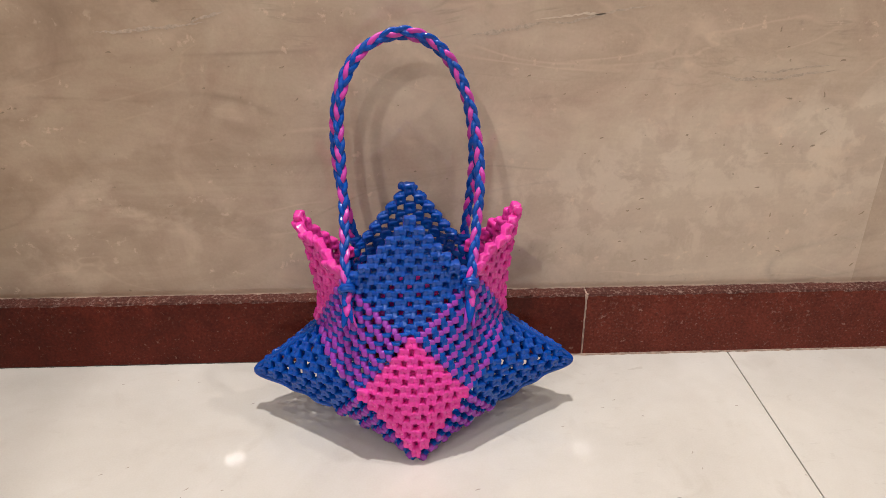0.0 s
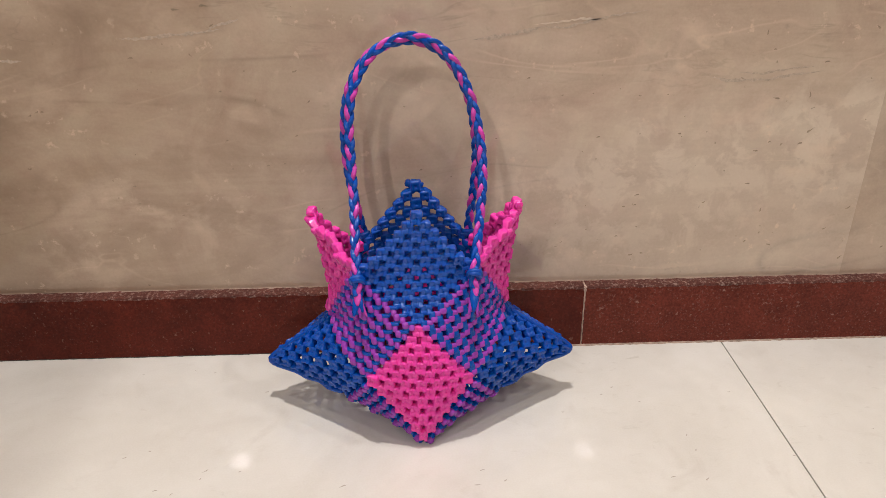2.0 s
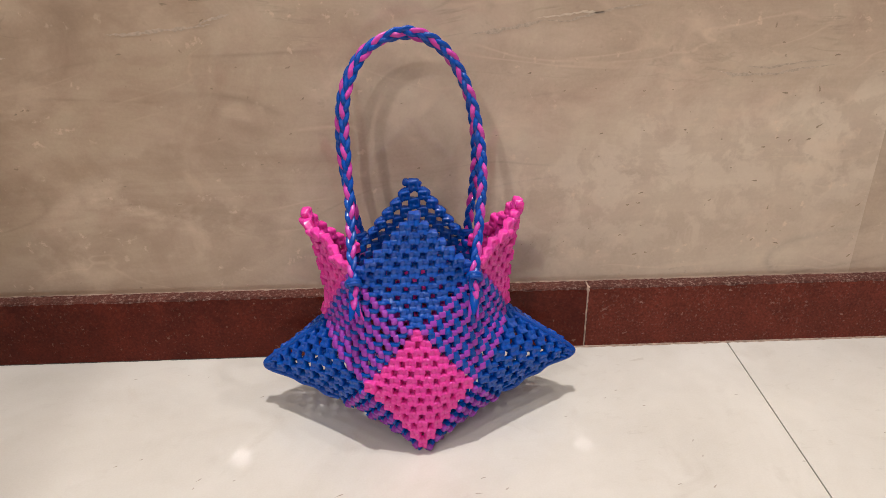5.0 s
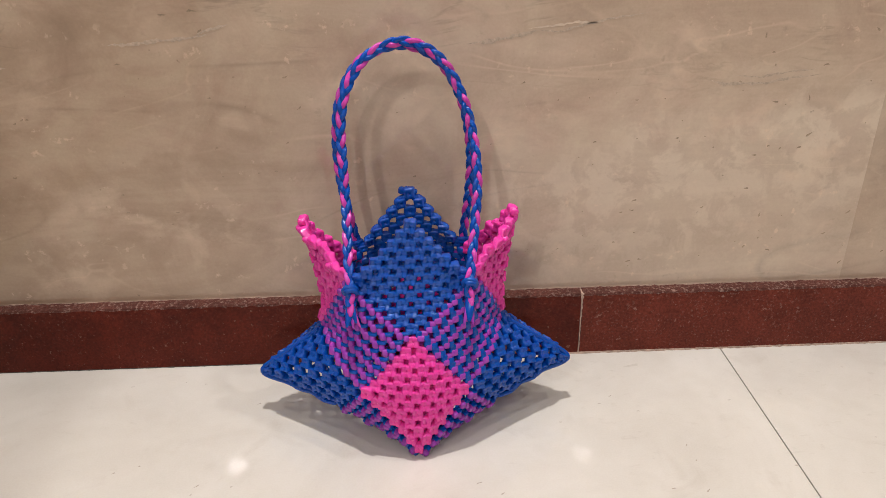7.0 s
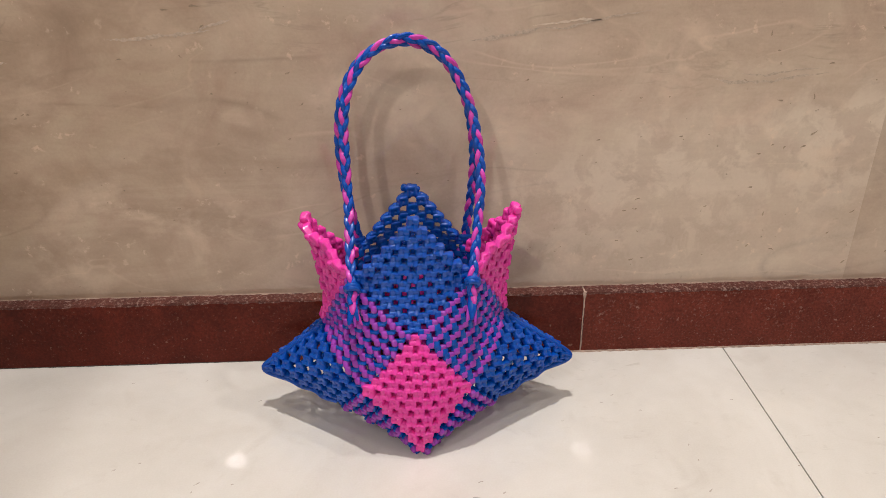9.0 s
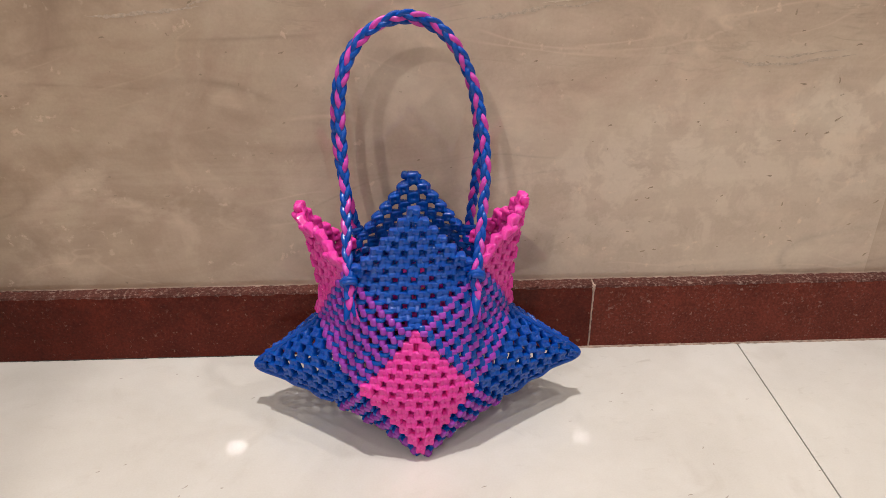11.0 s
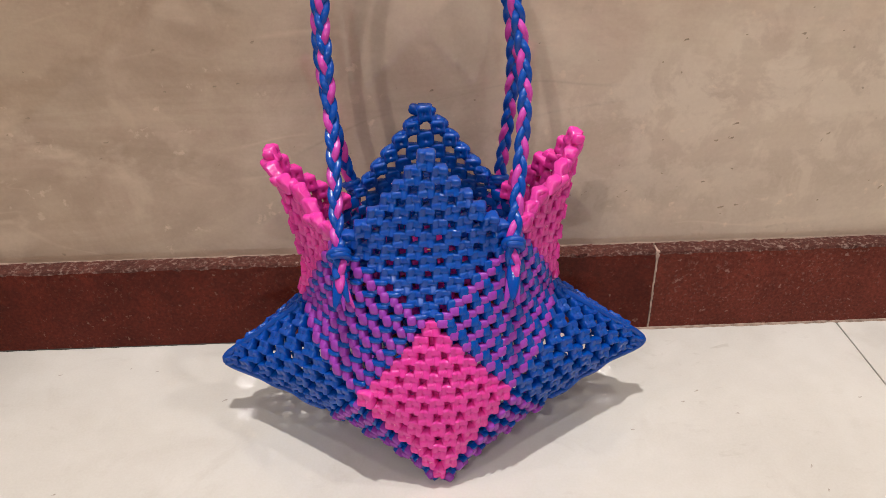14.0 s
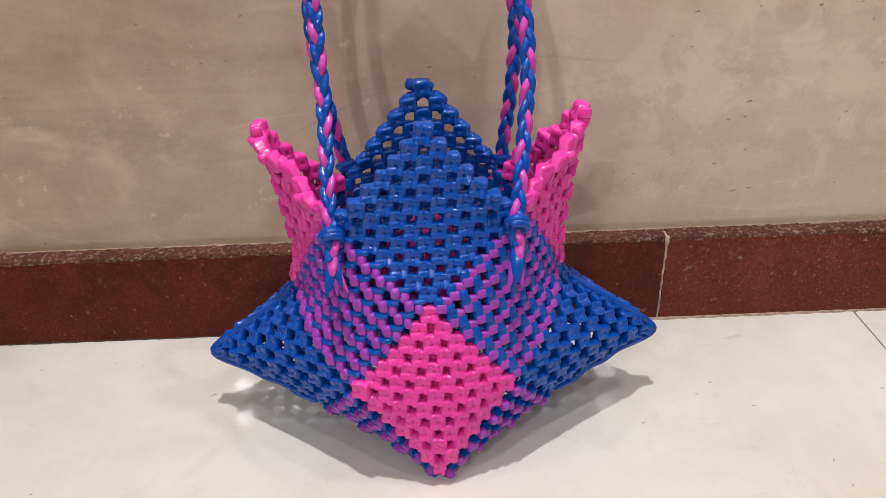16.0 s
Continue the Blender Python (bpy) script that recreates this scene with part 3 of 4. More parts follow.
def relax(x, rounds):
    """Lets the woven sheet find its shape: every link near its length, slightly full, above the floor and clear of the wall."""
    p, q = np.array([s[0] for s in springs]), np.array([s[1] for s in springs])
    rest = np.array([s[2] for s in springs])
    stiff = np.array([s[3] for s in springs])
    weight = np.bincount(p, stiff, count) + np.bincount(q, stiff, count)
    nodes, goals, holds = np.array([a for a, _, _ in pins]), np.array([b for _, b, _ in pins]), np.array([c for _, _, c in pins])[:, None]
    out = np.ones(count)
    for (kind, back), grid in ids.items():
        full = 0.0 if kind in TIGHT else 0.5 if kind.startswith("upper") else 1.0
        out[grid.ravel()] = -full if back else full
    for _ in range(rounds):
        d = x[q] - x[p]
        far = np.linalg.norm(d, axis=1)
        move = d * (stiff * (far - rest) / np.maximum(far, 1e-6) * 0.5)[:, None]
        shift = np.stack([np.bincount(p, move[:, k], count) - np.bincount(q, move[:, k], count) for k in range(3)], 1)
        x = x + 1.4 * shift / weight[:, None]
        normal = np.cross(x[after["a"]] - x[before["a"]], x[after["b"]] - x[before["b"]])
        normal /= np.maximum(np.linalg.norm(normal, axis=1), 1e-9)[:, None]
        x += 0.00004 * normal * out[:, None]
        x[nodes] += holds * (goals - x[nodes])
        x[:, 2] = np.maximum(x[:, 2], 0.0052)
        x[:, 1] = np.minimum(x[:, 1], -0.0265)
    return x


woven = relax(np.array(places), 900)


def ball(rings, sides, boxy):
    """A unit lump between a ball and a box."""
    power = lambda c: math.copysign(abs(c) ** boxy, c)
    verts, faces = [(0, 0, -1)], []
    for i in range(1, rings):
        t = -math.pi / 2 + math.pi * i / rings
        verts += [(power(math.cos(t)) * power(math.cos(2 * math.pi * (k + 0.5) / sides)), power(math.cos(t)) * power(math.sin(2 * math.pi * (k + 0.5) / sides)), power(math.sin(t))) for k in range(sides)]
    verts.append((0, 0, 1))
    last = len(verts) - 1
    for k in range(sides):
        n = (k + 1) % sides
        faces.append((0, 1 + n, 1 + k))
        faces += [(1 + sides * i + k, 1 + sides * i + n, 1 + sides * (i + 1) + n, 1 + sides * (i + 1) + k) for i in range(rings - 2)]
        faces.append((1 + sides * (rings - 2) + k, 1 + sides * (rings - 2) + n, last))
    return np.array(verts, float), faces


LUMP, LUMP_FACES = ball(6, 12, 0.36)
ROUND, ROUND_FACES = ball(6, 12, 0.6)
SOFT = ball(6, 12, 0.44)[0]


def strand_colours(kind):
    """Material slots of the strands that run along a and along b: 0 pink, 1 blue, 2 pink tinted violet."""
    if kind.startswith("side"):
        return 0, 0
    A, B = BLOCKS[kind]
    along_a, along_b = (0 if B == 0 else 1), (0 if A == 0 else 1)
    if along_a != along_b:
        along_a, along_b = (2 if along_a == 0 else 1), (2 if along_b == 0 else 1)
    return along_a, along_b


BARS = ((-0.145, 0.295, True, -1), (0.295, 0.145, False, 1), (0.145, -0.295, True, 1), (-0.295, -0.145, False, -1))    # place, whether it lies across, its outer end


def pinwheel(sides, rings, flare, slope, rng):
    """A box knot in its own plane (across, up, out of 1): on either face four bars, each tucked under the next, round a small pit."""
    def face(turned):
        lean, fat = [rng.uniform(-0.06, 0.06) for _ in BARS], [rng.uniform(0.93, 1.07) for _ in BARS]
        loops = []
        for r in rings:
            for k in range(sides):
                a = 2 * math.pi * (k + 0.5) / sides
                c, q = math.cos(a), math.sin(a)
                far = 0.60 * r / (abs(c) ** 7 + abs(q) ** 7) ** (1 / 7)
                x, y = far * c, far * q
                high = 0.0
                for (bx, by, flat, outer), l, w in zip(BARS, lean, fat):
                    px = -x if turned else x
                    along, over = ((px - bx) / 0.47, (y - by) / 0.282) if flat else ((y - by) / 0.47, (px - bx) / 0.282)
                    shape = max(0.0, 1 - abs(over) ** 4) ** 0.6 * max(0.0, 1 - abs(along) ** 8) ** 0.5
                    high = max(high, w * shape * (0.86 + (slope + l) * outer * along))
                loops.append((x, y, high))
        return loops
    pts = face(False)
    under = [(x * flare, y * flare, -0.85 - 0.9 * h) for x, y, h in face(True)]
    for m in range(len(rings) - 1, -1, -1):
        pts += under[sides * m:sides * (m + 1)]
    pts += [(0.0, 0.0, 0.12), (0.0, 0.0, -0.97)]
    faces, loops = [], 2 * len(rings)
    for k in range(sides):
        n = (k + 1) % sides
        faces.append((sides * loops, k, n))
        faces += [(sides * m + k, sides * (m + 1) + k, sides * (m + 1) + n, sides * m + n) for m in range(loops - 1)]
        faces.append((sides * (loops - 1) + k, sides * loops + 1, sides * (loops - 1) + n))
    return np.array(pts), faces


wheel_rng = random.Random(3)
FINE, ROUGH = (0.10, 0.19, 0.27, 0.36, 0.45, 0.54, 0.63, 0.72, 0.80, 0.88, 0.95, 1.0), (0.2, 0.42, 0.62, 0.80, 0.92, 1.0)
WHEELS = [pinwheel(40, FINE, 1.06, 0.36, wheel_rng) for _ in range(6)]
OPEN = [pinwheel(24, FINE[1::2] + (1.0,), 0.95, 0.08, wheel_rng) for _ in range(4)]
WING = [pinwheel(36, FINE, 0.93, 0.36, wheel_rng) for _ in range(5)]
COARSE = [pinwheel(16, ROUGH, 1.04, 0.2, wheel_rng) for _ in range(3)]
SIZES = {"lower": 1.20, "flap": 1.19, "wing": 1.02, "base": 0.92, "side": 1.24, "upper": 1.23}


def knot(node, kind, back, edge, rng):
    """One box knot: a pinwheel of one colour, or four interlocked lumps where two colours cross."""
    x = woven[node]
    u = (woven[after["a"][node]] - woven[before["a"][node]]) / max(1, int(after["a"][node] != node) + int(before["a"][node] != node))
    v = (woven[after["b"][node]] - woven[before["b"][node]]) / max(1, int(after["b"][node] != node) + int(before["b"][node] != node))
    n = np.cross(u, v)
    n /= np.linalg.norm(n)
    if back:
        n = -n
    if kind.startswith("base") and n @ (x - np.array((0.0, MID, 0.08))) < 0:
        n = -n          # faces outwards
    up, across = (u + v) / 2, (v - u) / 2
    wind = 1 if np.cross(across, up) @ n > 0 else -1      # keeps the faces turned outwards
    slot_a, slot_b = strand_colours(kind)
    size = SIZES[kind.split("_")[0]] * rng.uniform(0.97, 1.03)
    thick = 0.0044 if edge else 0.0034 if kind.startswith(("side", "wing", "lower")) else 0.0040
    if kind.startswith("flap") and back:
        size *= 0.86 if edge else 0.95
    if kind.startswith("wing") and back:
        size *= 0.86
    if edge:
        size *= 1.0 if kind == "flap" else 1.04
    if kind.startswith("side") and x[2] > 0.262:
        size *= 0.82        # drawn together at the tip
    if kind.startswith("wing") and 0.5 * abs(x[0]) > 0.0915:
        size, x = 0.9, x * np.array((0.985, 1, 1))     # drawn together at the tip
    if slot_a == slot_b:
        p, faces = rng.choice(OPEN if kind.startswith("side") or kind == "flap" and back and edge else WING if kind.startswith("wing") and not back else COARSE if back or kind.startswith("base") else WHEELS)
        tip, roll = rng.uniform(-0.07, 0.07), rng.uniform(-0.05, 0.05)
        tilt = p[:, :1] * tip + p[:, 1:2] * roll
        turn = rng.uniform(-0.06, 0.06)
        px, py = p[:, :1] - turn * p[:, 1:2], p[:, 1:2] + turn * p[:, :1]
        verts = x + size * (px * across + py * up) + n * (p[:, 2:] * thick + 0.01 * tilt)
        return list(verts), [face[::wind] for face in faces], [slot_a] * len(faces)
    verts, faces, slots = [], [], []
    pieces = []
    for bx, by, flat, outer in BARS:
        slot = slot_a if flat else slot_b
        if slot == 2 and not flat:
            pieces.append((bx * 0.9, by * 0.8, 0.33, 0.42, thick * 1.1, 0.0013, slot, flat, outer, ROUND) if bx > 0 else (bx * 1.05, by, 0.28, 0.43, thick, 0.0006, slot, flat, outer, ROUND))
        elif slot == 2:
            pieces.append((bx * 0.9, by * 0.85, 0.37, 0.33, thick, 0.0009, slot, flat, outer, SOFT) if by < 0 else (bx, by, 0.34, 0.27, thick, 0.0003, slot, flat, outer, SOFT))
        elif flat:
            pieces.append((bx * 1.5, by * 1.05, 0.58, 0.21, thick * 1.0, 0.0006, slot, flat, outer, ROUND) if by > 0 else (bx * 1.1, by * 1.1, 0.46, 0.18, thick * 0.9, 0.0, slot, flat, outer, ROUND))
        else:
            pieces.append((bx * 1.12, by * 1.1, 0.30, 0.41, thick, 0.0006, slot, flat, outer, SOFT))
    pieces.append((0.0, 0.0, 0.50, 0.50, thick * 0.7, -0.0014, 1, True, 0, SOFT))
    for bx, by, wide, tall, deep, lift, slot, flat, outer, lump in pieces:
        jig = rng.uniform(0.95, 1.06)
        if kind.startswith("base") and slot == 2:
            jig, lift = jig * 1.12, lift + 0.0014
        lift += rng.uniform(-0.0003, 0.0003)
        lengthwise = lump[:, :1] if flat else lump[:, 1:2]
        start = len(verts)
        verts += list(x + size * (bx * across + by * up + jig * (lump[:, :1] * wide * across + lump[:, 1:2] * tall * up)) + n * (lump[:, 2:] * deep + lift + 0.0005 * outer * lengthwise))
        faces += [tuple(start + i for i in face[::wind]) for face in LUMP_FACES]
        slots += [slot] * len(LUMP_FACES)
    return verts, faces, slots


def rim_wraps(grid, kind, ring, rise, rng):
    """Short lumps of wire wrapped over the free edge of a flap, one between each two knots."""
    verts, faces, slots = [], [], []
    slot = strand_colours(kind)[0]
    for m in range(len(ring)):
        node = ring[m]
        i, j = [int(c[0]) for c in np.where(grid == node)]
        u = woven[node] - woven[grid[max(i - 1, 0), j]] if i else woven[grid[1, j]] - woven[node]
        v = woven[node] - woven[grid[i, max(j - 1, 0)]] if j else woven[grid[i, 1]] - woven[node]
        along, out = (v, u) if i == 6 and j < 6 else (u, v)
        if i == 6 and j == 6:
            along, out = (u - v) * 0.6, (u + v) * 0.6
        n = np.cross(along, out)
        n /= np.linalg.norm(n)
        for shift, push, length, width in ((0.0, 0.20 * rise, 0.44, 0.32), (0.5, 0.04 * rise, 0.32, 0.27)):
            start = len(verts)
            big = rng.uniform(0.9, 1.1)
            middle = woven[node] + out * push + along * ((shift - 0.3) * 2 if i == j == 6 else shift)
            slant = rng.uniform(0.10, 0.22) * along
            verts += list(middle + big * (ROUND[:, :1] * (length * along - 0.12 * out) + ROUND[:, 1:2] * (width * out + slant)) + n * ROUND[:, 2:] * 0.0048)
            faces += [tuple(start + q for q in face) for face in ROUND_FACES]
            slots += [slot] * len(ROUND_FACES)
    return verts, faces, slots


def strand_net(grid, kind):
    """The wires that run from knot to knot under a panel."""
    verts, faces, slots = [], [], []
    slot_a, slot_b = strand_colours(kind)
    for k in range(N):
        for line, slot in ((grid[:, k], slot_a), (grid[k, :], slot_b)):
            pts = woven[line]
            start = len(verts)
            for m in range(len(pts)):
                d = pts[min(m + 1, N - 1)] - pts[max(m - 1, 0)]
                d /= np.linalg.norm(d)
                s = np.cross(d, (0.31, 0.52, 0.79))
                s /= np.linalg.norm(s)
                t = np.cross(d, s)
                verts += [pts[m] + 0.0016 * (s * math.cos(a) + t * math.sin(a)) for a in (0.0, 1.571, 3.142, 4.712)]
                if m:
                    faces += [(start + 4 * (m - 1) + i, start + 4 * (m - 1) + (i + 1) % 4, start + 4 * m + (i + 1) % 4, start + 4 * m + i) for i in range(4)]
                    slots += [slot] * 4
    return verts, faces, slots


basket = new("basket")
basket.location = BASE
tagged(basket, "hand-woven pink and blue plastic wire basket standing before the skirting", "basket")
PANEL = {"lower": ("front_panel", "hot pink woven panel"), "upper_left": ("mixed_panel", "woven panel of crossing pink and blue wires"),
         "upper_right": ("mixed_panel", "woven panel of crossing pink and blue wires"), "flap": ("pointed_flap", "blue woven pointed flap"),
         "wing_left": ("corner_wing", "blue woven corner wing"), "wing_right": ("corner_wing", "blue woven corner wing"),
         "base_left": ("base_panel", "woven base panel of crossing pink and blue wires"), "base_right": ("base_panel", "woven base panel of crossing pink and blue wires"),
         "side_left": ("side_flap", "hot pink woven pointed side flap"), "side_right": ("side_flap", "hot pink woven pointed side flap")}
WIRES = [M_PINK, M_BLUE, M_PINK_TINTED]
SINGLE = {("lower", 0), ("upper_left", 0), ("upper_right", 0), ("flap", 0), ("wing_left", 0), ("wing_right", 0)}
rng = random.Random(7)
for (kind, back), grid in ids.items():
    name, label = PANEL[kind]
    if back and name == "front_panel":
        name = "back_panel"
    verts, faces, slots = strand_net(grid, kind)
    knots = []
    for i in range(N):
        for j in range(N):
            edge = kind in ("flap", "side_left", "side_right") and (i == 6 or j == 6)
            knots.append((grid[i, j], knot(grid[i, j], kind, back, edge, rng)))
    if kind == "lower" and not back:
        # the wires of the knots' inner faces, seen through the gaps
        inner_verts, inner_faces = [], []
        for i in range(N - 1):
            for j in range(N - 1):
                up, across = woven[grid[i + 1, j + 1]] - woven[grid[i, j]], woven[grid[i, j + 1]] - woven[grid[i + 1, j]]
                n = np.cross(up, across)
                n = n / np.linalg.norm(n) * (1 if n[1] > 0 else -1)
                start = len(inner_verts)
                middle = (woven[grid[i, j]] + woven[grid[i + 1, j + 1]]) / 2 + n * rng.uniform(0.0065, 0.0085)
                inner_verts += list(middle + LUMP[:, :1] * 0.30 * across + LUMP[:, 1:2] * rng.uniform(0.18, 0.25) * up + n * LUMP[:, 2:] * 0.0025)
                inner_faces += [tuple(start + k for k in face) for face in LUMP_FACES]
        part("inner_weave", mesh_of("inner_weave", inner_verts, inner_faces, [M_PINK]), basket, "hot pink wires of the panel's inner face")
    if kind.startswith("side") or kind == "flap" and back:
        ring = [grid[6, j] for j in range(N)] + [grid[i, 6] for i in range(N - 1)]
        rim_verts, rim_faces, rim_slots = rim_wraps(grid, kind, ring, 1.0 if back else 0.3, rng)
        part("rim", mesh_of("rim", rim_verts, rim_faces, WIRES, rim_slots), basket, ("blue" if kind == "flap" else "hot pink") + " wire wrapped over the flap's edge")
    if (kind, back) in SINGLE:
        panel = part(name, mesh_of(name, verts, faces, WIRES, slots), basket, label)
        for node, (kv, kf, ks) in knots:
            part("knot", mesh_of("knot", np.array(kv) - woven[node], kf, WIRES, ks), panel, at=woven[node])
    else:
        for node, (kv, kf, ks) in knots:
            start = len(verts)
            verts = list(verts) + kv
            faces += [tuple(start + i for i in face) for face in kf]
            slots += ks
        part(name, mesh_of(name, verts, faces, WIRES, slots), basket, label)


# ---- handles and edge wires ----
def smooth_curve(points, per):
    """A smooth line through the points, evenly spaced."""
    P = np.array(points, float)
    P = np.vstack([2 * P[0] - P[1], P, 2 * P[-1] - P[-2]])
    out = []
    for k in range(1, len(P) - 2):
        for t in np.linspace(0, 1, 24, endpoint=False):
            a, b, c, d = P[k - 1], P[k], P[k + 1], P[k + 2]
            out.append(0.5 * (2 * b + (c - a) * t + (2 * a - 5 * b + 4 * c - d) * t * t + (3 * b - a - 3 * c + d) * t ** 3))
    out = np.array(out + [P[-2]])
    run = np.concatenate([[0], np.cumsum(np.linalg.norm(np.diff(out, axis=0), axis=1))])
    at = np.arange(0, run[-1], per)
    return np.stack([np.interp(at, run, out[:, k]) for k in range(3)], 1), at


def tube(line, radius, sides, flat=1.0, leaf=False):
    verts, faces = [], []
    side = None
    for m in range(len(line)):
        d = line[min(m + 1, len(line) - 1)] - line[max(m - 1, 0)]
        d = d / np.linalg.norm(d)
        side = np.cross(d, (0.2, 1.0, 0.1)) if side is None else side - d * (side @ d)
        side = side / np.linalg.norm(side)
        up = np.cross(d, side)
        taper = 0.3 + 0.7 * math.sin(math.pi * (0.12 + 0.88 * m / (len(line) - 1))) if leaf else 0.75 if m in (0, len(line) - 1) else 1.0
        verts += [line[m] + taper * radius * (side * math.cos(a) + flat * up * math.sin(a)) for a in 2 * math.pi * np.arange(sides) / sides]
        if m:
            faces += [(sides * (m - 1) + i, sides * (m - 1) + (i + 1) % sides, sides * m + (i + 1) % sides, sides * m + i) for i in range(sides)]
    last = sides * (len(line) - 1)
    return verts, faces + [tuple(range(sides))[::-1], tuple(range(last, last + sides))]


for wing, edge_nodes, tip in (("wing_left", [(k, 6) for k in range(6, -1, -1)], (-1, 2)), ("wing_right", [(6, k) for k in range(6, -1, -1)], (2, -1))):
    # the folded edge of each wing: along its top, round the tip and back below
    front, side = ids[(wing, 0)], tip[0] > 0
    lowest = [woven[front[(b % 7, 6 - b // 2) if side else (6 - b // 2, b % 7)]] + np.array((0, -0.001, -0.003)) for b in range(12, 6, -1)]
    upper = [woven[front[n]] + np.array((0, 0.001, 0.0035)) for n in edge_nodes]
    end, way = corner(tip, 0), 1 if side else -1
    line, _ = smooth_curve(upper[:-2] + [end + np.array((-way * 0.004, -0.002, 0.0085)), end + np.array((way * 0.003, -0.003, -0.0005)), end + np.array((-way * 0.005, -0.004, -0.0085))] + lowest[1:], 0.003)
    part("edge_wire", mesh_of("edge_wire", *tube(line, 0.0034, 8, 0.9), [M_BLUE]), basket, "blue wire along the folded edge of a wing")


PITCH = 0.046


def braid(points, start, width):
    """A plait of three wires along a line: each comes over from one edge to the middle, then under to the other edge."""
    line, at = smooth_curve(points, PITCH / 30)
    wires, sides = [], 10
    for which in range(3):
        path, outs = [], []
        for m in range(len(line)):
            d = line[min(m + 1, len(line) - 1)] - line[max(m - 1, 0)]
            d /= np.linalg.norm(d)
            s = np.cross(d, (0.0, 1.0, 0.0))
            s /= np.linalg.norm(s)
            t = np.cross(d, s)
            turn = 2 * math.pi * (which / 3 - at[m] / PITCH) + start
            path.append(line[m] + width * (0.54 * math.sin(turn) * s - 0.30 * math.sin(2 * turn) * t))
            outs.append(t)
        verts, faces = [], []
        for m in range(len(path)):
            d = path[min(m + 1, len(path) - 1)] - path[max(m - 1, 0)]
            d /= np.linalg.norm(d)
            out = outs[m] - d * (outs[m] @ d)
            out /= np.linalg.norm(out)
            side = np.cross(out, d)
            for k in range(sides):
                a = 2 * math.pi * k / sides
                c, q = math.copysign(abs(math.cos(a)) ** 0.8, math.cos(a)), math.copysign(abs(math.sin(a)) ** 0.8, math.sin(a))
                verts.append(path[m] + width * (0.50 * c * side + 0.40 * q * out))
            if m:
                faces += [(sides * (m - 1) + i, sides * (m - 1) + (i + 1) % sides, sides * m + (i + 1) % sides, sides * m + i) for i in range(sides)]
        last = sides * (len(path) - 1)
        wires.append((verts, faces + [tuple(range(sides))[::-1], tuple(range(last, last + sides))]))
    return wires


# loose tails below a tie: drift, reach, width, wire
FORKED = ((-0.006, -0.001, 0.024, 0.0046, M_BLUE), (-0.001, -0.0035, 0.012, 0.0046, M_BRAID), (0.006, -0.002, 0.020, 0.0042, M_BLUE), (0.010, -0.001, 0.024, 0.0028, M_BRAID), (0.002, -0.001, 0.027, 0.0026, M_PINK_TINTED))
BROAD = ((-0.001, -0.0025, 0.026, 0.0056, M_BLUE), (0.003, -0.0035, 0.009, 0.0046, M_BRAID), (-0.007, -0.001, 0.030, 0.0036, M_PINK_TINTED), (0.004, -0.001, 0.031, 0.0036, M_PINK_TINTED), (0.005, -0.001, 0.020, 0.0034, M_BLUE))


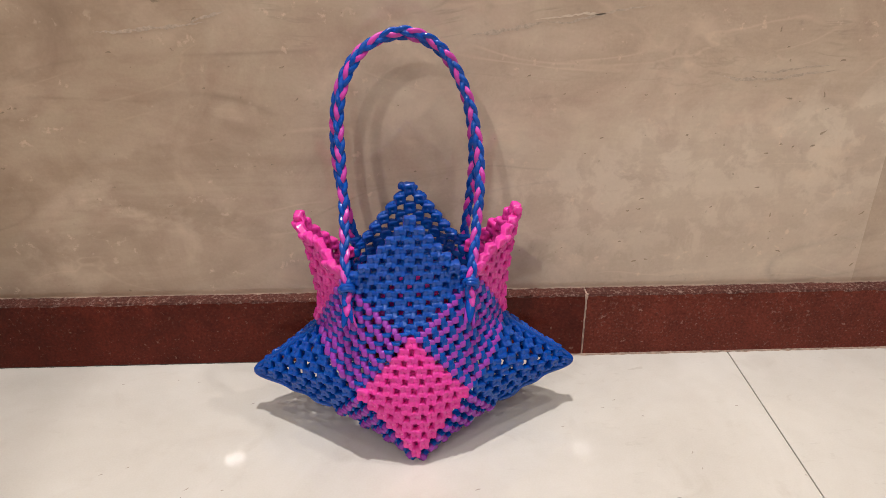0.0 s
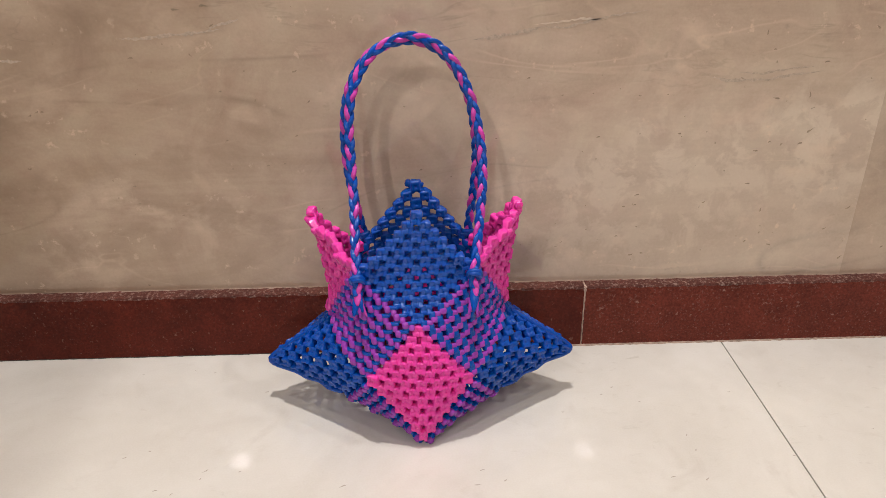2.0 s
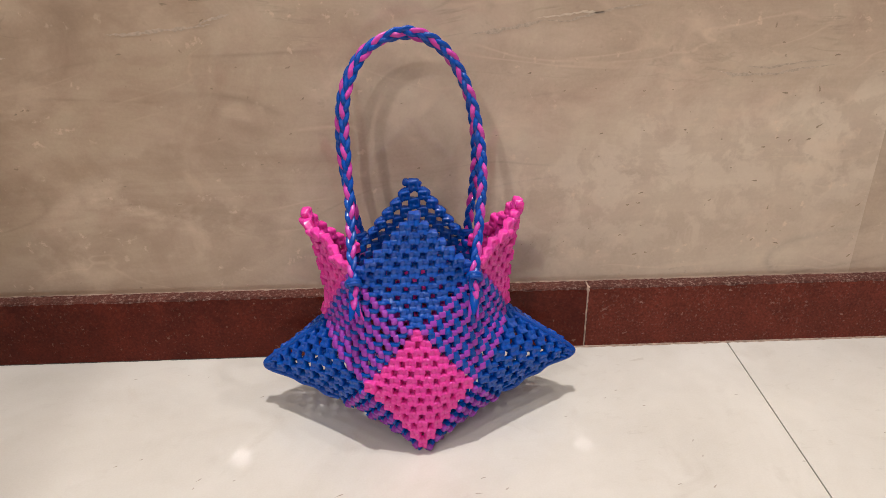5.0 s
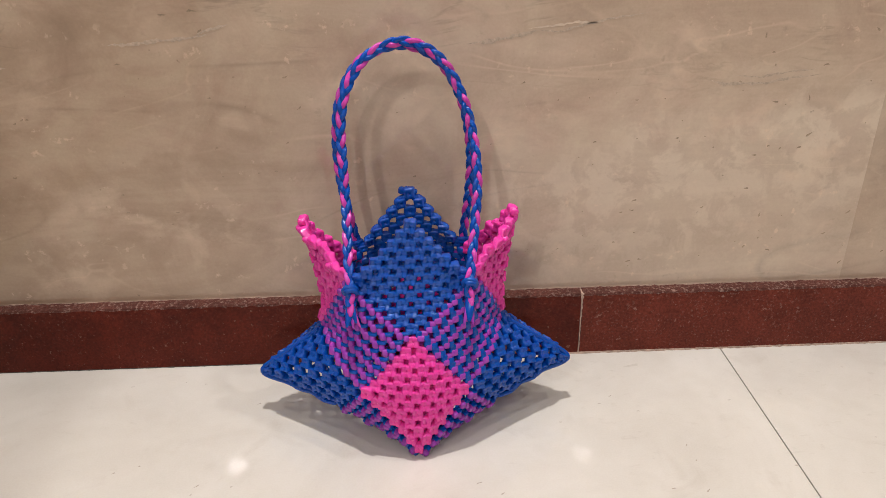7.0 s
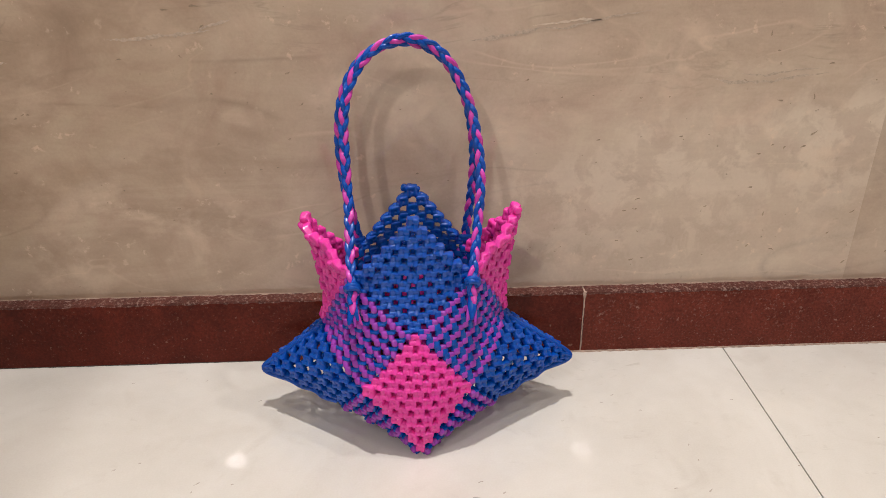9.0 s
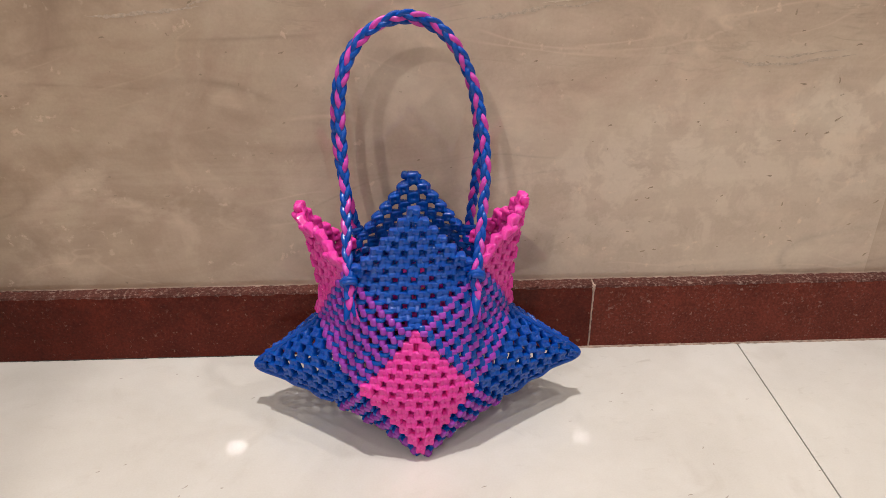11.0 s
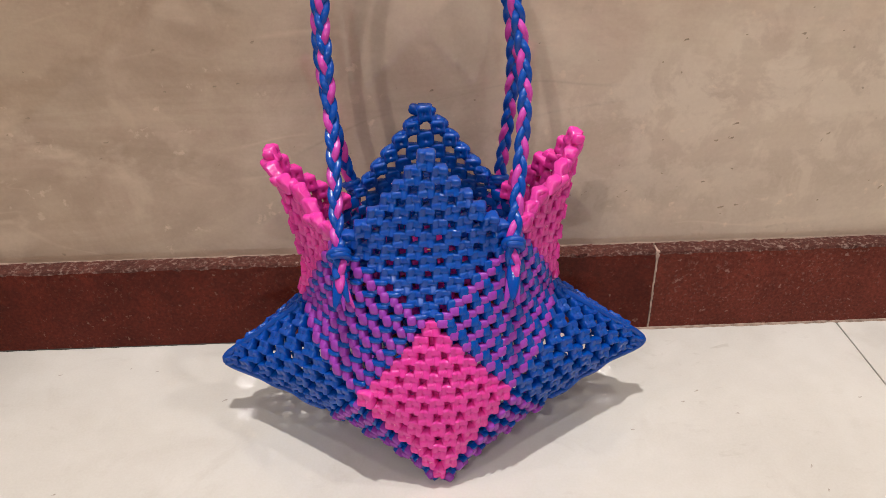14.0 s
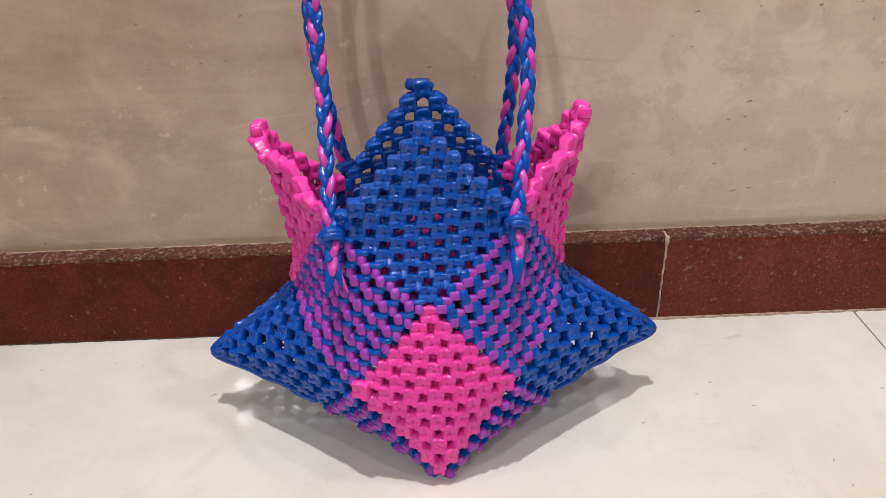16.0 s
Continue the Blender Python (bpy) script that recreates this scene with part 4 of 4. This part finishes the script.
def handle(points, start, tie, label):
    """A plaited handle, tied to the rim at both ends with a wrapped knot and broad loose tails."""
    wires = braid(points, start, 0.0060)
    ob = part("handle", mesh_of("handle", *wires[1], [M_BLUE]), basket, label)
    part("pink_wire", mesh_of("pink_wire", *wires[0], [M_BRAID]), ob, "pink wire of the plait")
    part("blue_wire", mesh_of("blue_wire", *wires[2], [M_BLUE]), ob)
    for end, inner in ((points[1], points[2]), (points[-2], points[-3])):
        end, inner = np.array(end), np.array(inner)
        d = (inner - end) / np.linalg.norm(inner - end)
        s = np.cross(d, (0, 1, 0))
        s /= np.linalg.norm(s)
        t = np.cross(d, s)
        wrap = []
        for m in range(40):
            a = 2 * math.pi * 1.5 * m / 39 + 0.7
            wrap.append(end + d * (-0.0025 + 0.005 * m / 39 + 0.0022 * math.sin(a)) + tie * (s * math.cos(a) * 0.0083 + t * math.sin(a) * 0.0070))
        part("tie_knot", mesh_of("tie_knot", *tube(np.array(wrap), 0.0042 * tie, 10), [M_BLUE]), ob, "blue wire wrapped round the handle end")
    for end, inner, tails in ((points[0], points[1], FORKED), (points[-1], points[-2], BROAD)):
        end, inner = np.array(end), np.array(inner)
        d = (end - inner) / np.linalg.norm(end - inner)
        for sx, sy, length, wide, mat in tails:
            tail = [end - d * 0.006, end + d * length * 0.5 + np.array((sx * 0.5, sy, 0)), end + d * length + np.array((sx, sy * 0.6, 0))]
            line, _ = smooth_curve(tail, 0.002)
            part("wire_tail", mesh_of("wire_tail", *tube(line, wide, 8, 0.36, True), [mat]), ob)
    return ob


handle([(-0.0735, -0.195, 0.194), (-0.074, -0.186, 0.209), (-0.076, -0.160, 0.240), (-0.077, -0.130, 0.287), (-0.079, -0.110, 0.335), (-0.080, -0.094, 0.377), (-0.074, -0.084, 0.411),
        (-0.060, -0.078, 0.438), (-0.039, -0.075, 0.458), (-0.007, -0.074, 0.469), (0.025, -0.075, 0.459), (0.048, -0.079, 0.435), (0.066, -0.088, 0.396),
        (0.076, -0.101, 0.350), (0.078, -0.118, 0.310), (0.073, -0.142, 0.265), (0.064, -0.184, 0.213), (0.0635, -0.193, 0.198)], 0.4, 0.82, "front braided handle of blue and pink wire")
handle([(-0.072, -0.044, 0.180), (-0.072, -0.060, 0.210), (-0.078, -0.064, 0.245), (-0.087, -0.062, 0.300), (-0.089, -0.060, 0.350), (-0.083, -0.061, 0.395), (-0.068, -0.062, 0.429), (-0.046, -0.063, 0.452),
        (-0.009, -0.064, 0.463), (0.025, -0.064, 0.453), (0.049, -0.063, 0.427), (0.066, -0.062, 0.387), (0.074, -0.061, 0.336), (0.073, -0.064, 0.287), (0.065, -0.062, 0.212), (0.065, -0.044, 0.182)],
       2.0, 0.75, "back braided handle of blue and pink wire")
